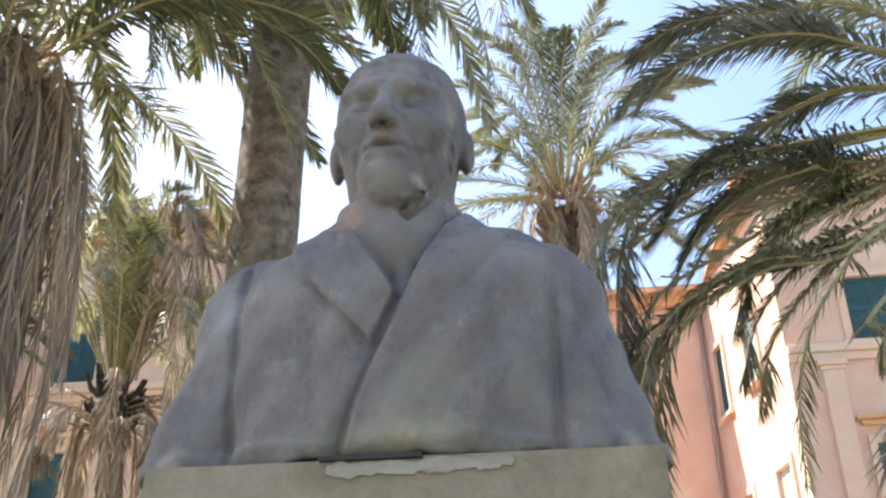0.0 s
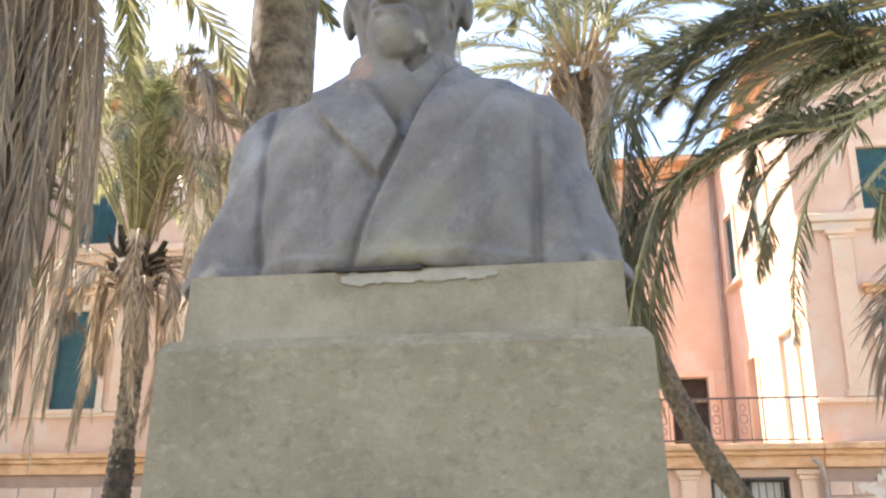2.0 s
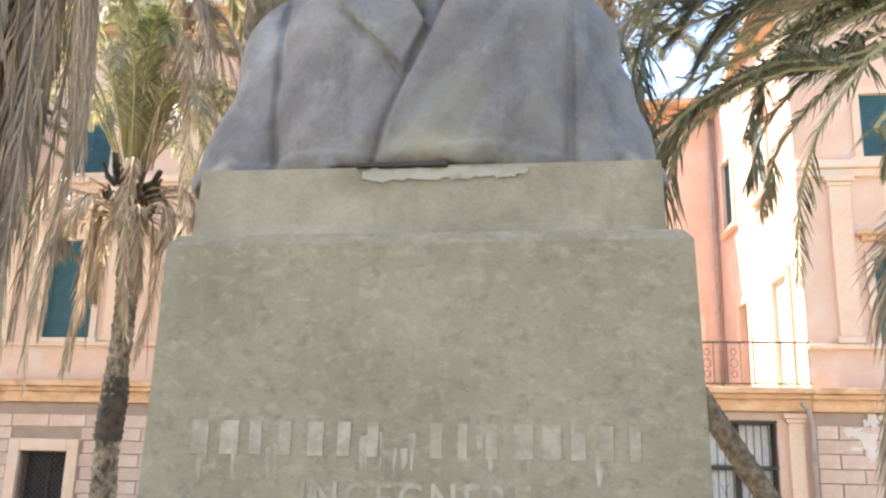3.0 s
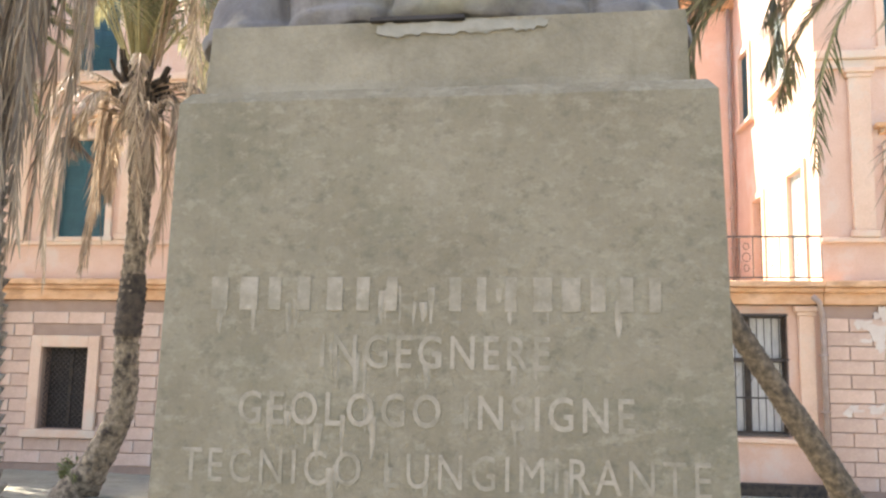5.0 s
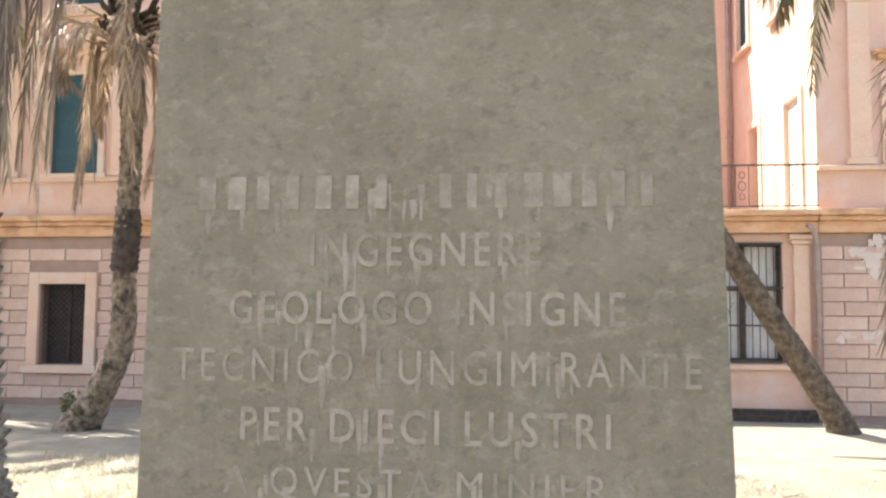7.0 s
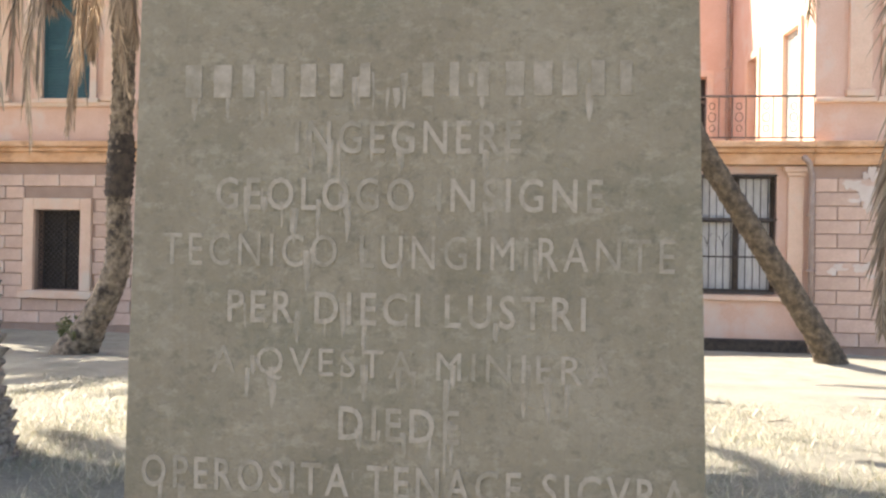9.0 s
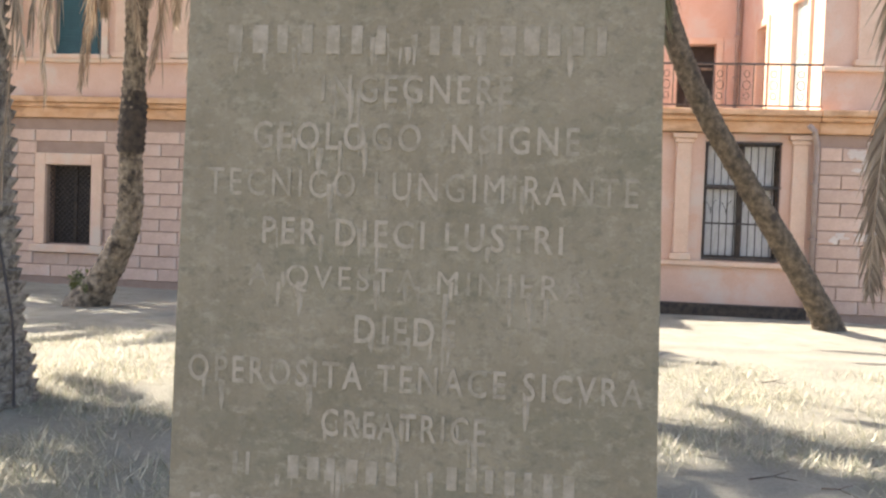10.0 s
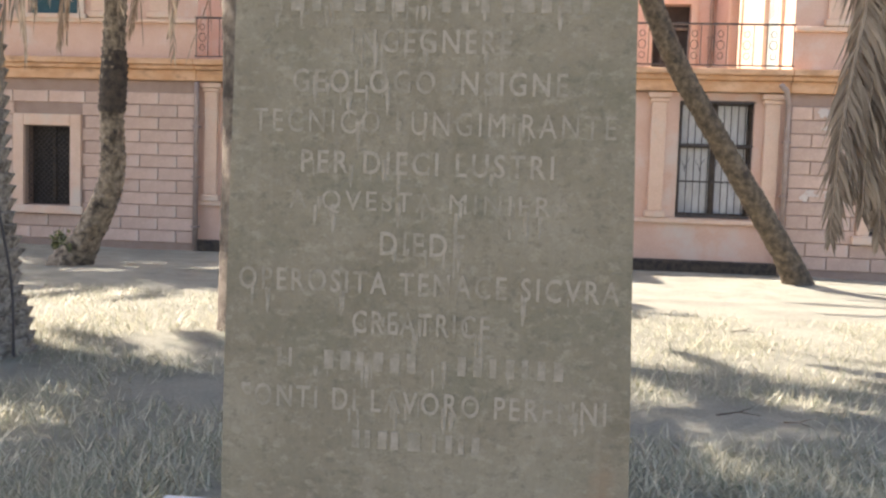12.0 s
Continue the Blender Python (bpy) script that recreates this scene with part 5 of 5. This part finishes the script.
frond([(5.1, 6.6, 6.9), (2.63, 5.13, 3.84), (2.39, 4.9, 2.79), (2.26, 4.87, 2.09), (2.2, 4.85, 1.46)], 0.36, M_LEAF_DRY, M_RACHIS_DRY, pf, rng, 150, 0.85, 0.6, width=0.0115)
# the olive leaf colour here stands in for sun shining through the fronds
for dx, dz, mat in ((-0.40, 0.10, M_LEAF_BLUE), (-0.52, -0.35, M_LEAF_OLIVE), (-0.18, -0.70, M_LEAF_OLIVE), (-0.36, -1.05, M_LEAF_OLIVE)):
    frond([(5.1, 6.6, 6.9), (2.8 + dx * 0.4, 6.1, 6.3 + dz * 0.6), (1.9 + dx * 0.7, 5.9, 6.0 + dz), (1.2 + dx, 5.7, 5.5 + dz), (0.95 + dx, 5.6, 4.9 + dz), (0.86 + dx, 5.6, 4.3 + dz), (0.76 + dx, 5.6, 3.8 + dz)], 0.5, mat, M_RACHIS, pf, rng, 150, 0.85, 0.6, width=0.0115)
skirt(pf, CF, rng, 12, 2.4, 3.6, 0, 360, 0.42, 0.5)
for az, rise, reach, drop in ((-30, 2.0, 2.8, 2.0), (20, 2.0, 2.8, 2.2), (60, 2.2, 2.6, 2.0), (100, 2.2, 2.6, 2.0), (-70, 2.0, 2.6, 2.2), (140, 2.4, 2.8, 1.6)):
    frond(arch(CF, az, rise, reach, drop), 0.5, M_LEAF, M_RACHIS, pf, rng, 110)

# ---- loose straw and grass ----
def make_straw():
    r = random.Random(11)
    verts, faces = [], []
    for i in range(110000):
        y = 1.2 + 9.0 * r.random() ** 1.5
        x = r.uniform(-1.0, 1.0) * (2.0 + 0.62 * (y + 2))
        if abs(x) < 0.98 and y < 0.9:
            continue
        if noise.noise(Vector((x * 0.8, y * 0.8, 7))) + 0.35 < r.random() * 0.7:
            continue
        a, ln = r.uniform(0, 2 * math.pi), r.uniform(0.05, 0.16)
        up = r.uniform(0.02, 0.12)
        w = r.uniform(0.004, 0.008)
        d = Vector((math.cos(a), math.sin(a), 0))
        z = ground_z(y) + 0.05 * noise.noise(Vector((x * 0.5, y * 0.5, 0))) + 0.02 * noise.noise(Vector((x * 1.7, y * 1.7, 3)))
        p = Vector((x, y, z - 0.005))
        q = Vector((-d.y, d.x, 0)) * w
        k = len(verts)
        verts += [p - q, p + q, p + d * ln + Vector((0, 0, up))]
        faces.append((k, k + 1, k + 2))
    ob = raw("straw", verts, faces, M_STRAW)
    tagged(ob, "loose dry grass blades and straw on the lawn", "grass", "", "stuff")


make_straw()

# ---- small things ----
def twig(pts, r, label="dry brown twig lying on the lawn"):
    base = Vector(pts[0])
    t = holder("twig", base, label, "twig", "fallen twigs")
    part("stem", tube([Vector(p) - base for p in pts], [r * (1 - 0.7 * i / (len(pts) - 1)) for i in range(len(pts))], 6), M_BARK_BROWN, t)
    a, b = Vector(pts[1]) - base, Vector(pts[-1]) - base
    part("side_shoot", tube([a, a + (b - a) * 0.4 + Vector((0.05, 0.06, 0.03))], [r * 0.6, r * 0.2], 5), M_BARK_BROWN, t)


for x, y, a, ln in ((1.35, 4.4, 10, 0.3), (1.75, 4.3, -40, 0.22), (3.0, 5.6, -12, 0.4), (2.2, 8.6, 5, 0.25)):
    d = Vector((math.cos(radians(a)), math.sin(radians(a)), 0)) * ln
    p = Vector((x, y, ground_z(y) + 0.035))
    twig([p, p + d * 0.5 + Vector((0, 0.03, 0.015)), p + d], 0.007)

cable = holder("cable", (-3.97, 5.05, G(5.05)), "thin black cable running down the palm trunk", "cable")
part("cord", tube(spline([(-0.22, -0.1, 2.6), (-0.20, -0.1, 1.9), (-0.10, -0.05, 1.2), (-0.02, 0, 0.6), (0.0, 0.0, 0.02)], 24), 0.011, 6), M_IRON, cable)


def weed(x, y, z, size, n, label, seed):
    r = random.Random(seed)
    w = holder("weed", (x, y, z), label, "weed", "weeds on the lawn")
    for k in range(n):
        a, h = r.uniform(0, 2 * math.pi), size * r.uniform(0.5, 1.1)
        d = Vector((math.cos(a), math.sin(a), 0)) * size * r.uniform(0.1, 0.6)
        bm = tube([(0, 0, 0), d * 0.5 + Vector((0, 0, h * 0.6)), d + Vector((0, 0, h))], [0.006, 0.005, 0.002], 4)
        for q in range(7):
            f = 0.3 + 0.1 * q
            c = d * f + Vector((0, 0, h * f))
            v = Vector((r.uniform(-1, 1), r.uniform(-1, 1), r.uniform(-0.2, 0.8))).normalized() * size * 0.22
            u = v.orthogonal().normalized() * size * 0.06
            bm.faces.new([bm.verts.new(c), bm.verts.new(c + v * 0.5 + u), bm.verts.new(c + v), bm.verts.new(c + v * 0.5 - u)])
        part("stem", bm, M_LEAF, w)


weed(-7.75, 12.75, G(12.7) + 0.25, 0.22, 7, "small green weed sprouting at the foot of the palm", 3)
weed(-9.6, 15.6, G(15.6) - 0.02, 0.6, 10, "scruffy green weed near the villa wall", 4)
weed(-8.9, 14.6, G(14.6) - 0.02, 0.4, 8, "scruffy green weed near the villa wall", 5)


def peeled(x, z, w, h, seed):
    """Ragged patch where the plaster has come away, in several flakes."""
    r = random.Random(seed)
    for q in range(7):
        cx, cz = x + r.uniform(-0.45, 0.45) * w, z + r.uniform(-0.5, 0.5) * h
        fw, fh = w * r.uniform(0.12, 0.38), h * r.uniform(0.15, 0.45)
        bm = bmesh.new()
        ring = []
        for k in range(36):
            a = 2 * math.pi * k / 36
            d = Vector((math.cos(a), math.sin(a), seed + q))
            f = 1 + 0.6 * noise.noise(d * 1.6) + 0.35 * noise.noise(d * 4.5) + r.uniform(-0.08, 0.08)
            ring.append(bm.verts.new((cx + fw / 2 * f * d.x, Y0 - 0.047 - 0.0006 * q, cz + fh / 2 * f * d.y)))
        ex = bmesh.ops.extrude_face_region(bm, geom=[bm.faces.new(ring)])
        for v in ex["geom"]:
            if isinstance(v, bmesh.types.BMVert):
                v.co.y += 0.03
        bmesh.ops.recalc_face_normals(bm, faces=bm.faces[:])
        tagged(part("plaster_patch", bm, M_PEEL), "pale bare patch in the peeling wall", "patch", "", "structure")


M_PEEL = mat_two("bare_pale_plaster", (0.60, 0.50, 0.43), (0.68, 0.59, 0.52), 3.0, 0.9)
peeled(5.75, 3.12, 0.95, 0.55, 2)
peeled(5.95, 2.80, 0.7, 0.45, 9)
peeled(5.65, 1.35, 0.9, 0.35, 5)

# ---- stone blocks of the ground floor, one by one ----


def masonry(parent_name, x0, x1, opening, seed):
    parent = bpy.data.objects[parent_name]
    inv = parent.matrix_world.inverted()
    r = random.Random(seed)
    made = {}
    h, w0, gap = 0.277, 0.86, 0.018
    z, row = -0.12, 0
    while z + h < 3.46:
        cuts = [x0] + [x for x in (x0 + (0.5 if row % 2 else 1.0) * w0 + i * w0 for i in range(60)) if x < x1 - 0.2] + [x1]
        for a, b in zip(cuts, cuts[1:]):
            spans = [(a, b)]
            if opening and z + h > opening[2] and z < opening[3]:
                spans = [s for s in ((a, min(b, opening[0])), (max(a, opening[1]), b)) if s[1] - s[0] > 0.08]
            for s0, s1 in spans:
                key = (round(s1 - s0, 2), r.randrange(3))
                if key not in made:
                    bm = box((gap / 2, -0.035 - 0.004 * key[1], gap / 2), (key[0] - gap / 2, 0.0, h - gap / 2))
                    bmesh.ops.bevel(bm, geom=[e for e in bm.edges if all(v.co.y < -0.01 for v in e.verts)], offset=0.012, segments=1, affect="EDGES")
                    made[key] = mesh_of("stone_block", bm, M_BLOCK)
                o = new("stone_block", made[key])
                o.parent = parent
                o.matrix_basis = inv @ Matrix.Translation((s0, Y0, z))
        z += h
        row += 1


masonry("wall_left_wing_ground", -15.0, XL - 0.02, (-11.96, -10.34, 0.44, 2.67), 3)
masonry("wall_right_wing_ground", XR + 0.02, 11.0, (6.29, 7.91, 0.44, 2.67), 5)
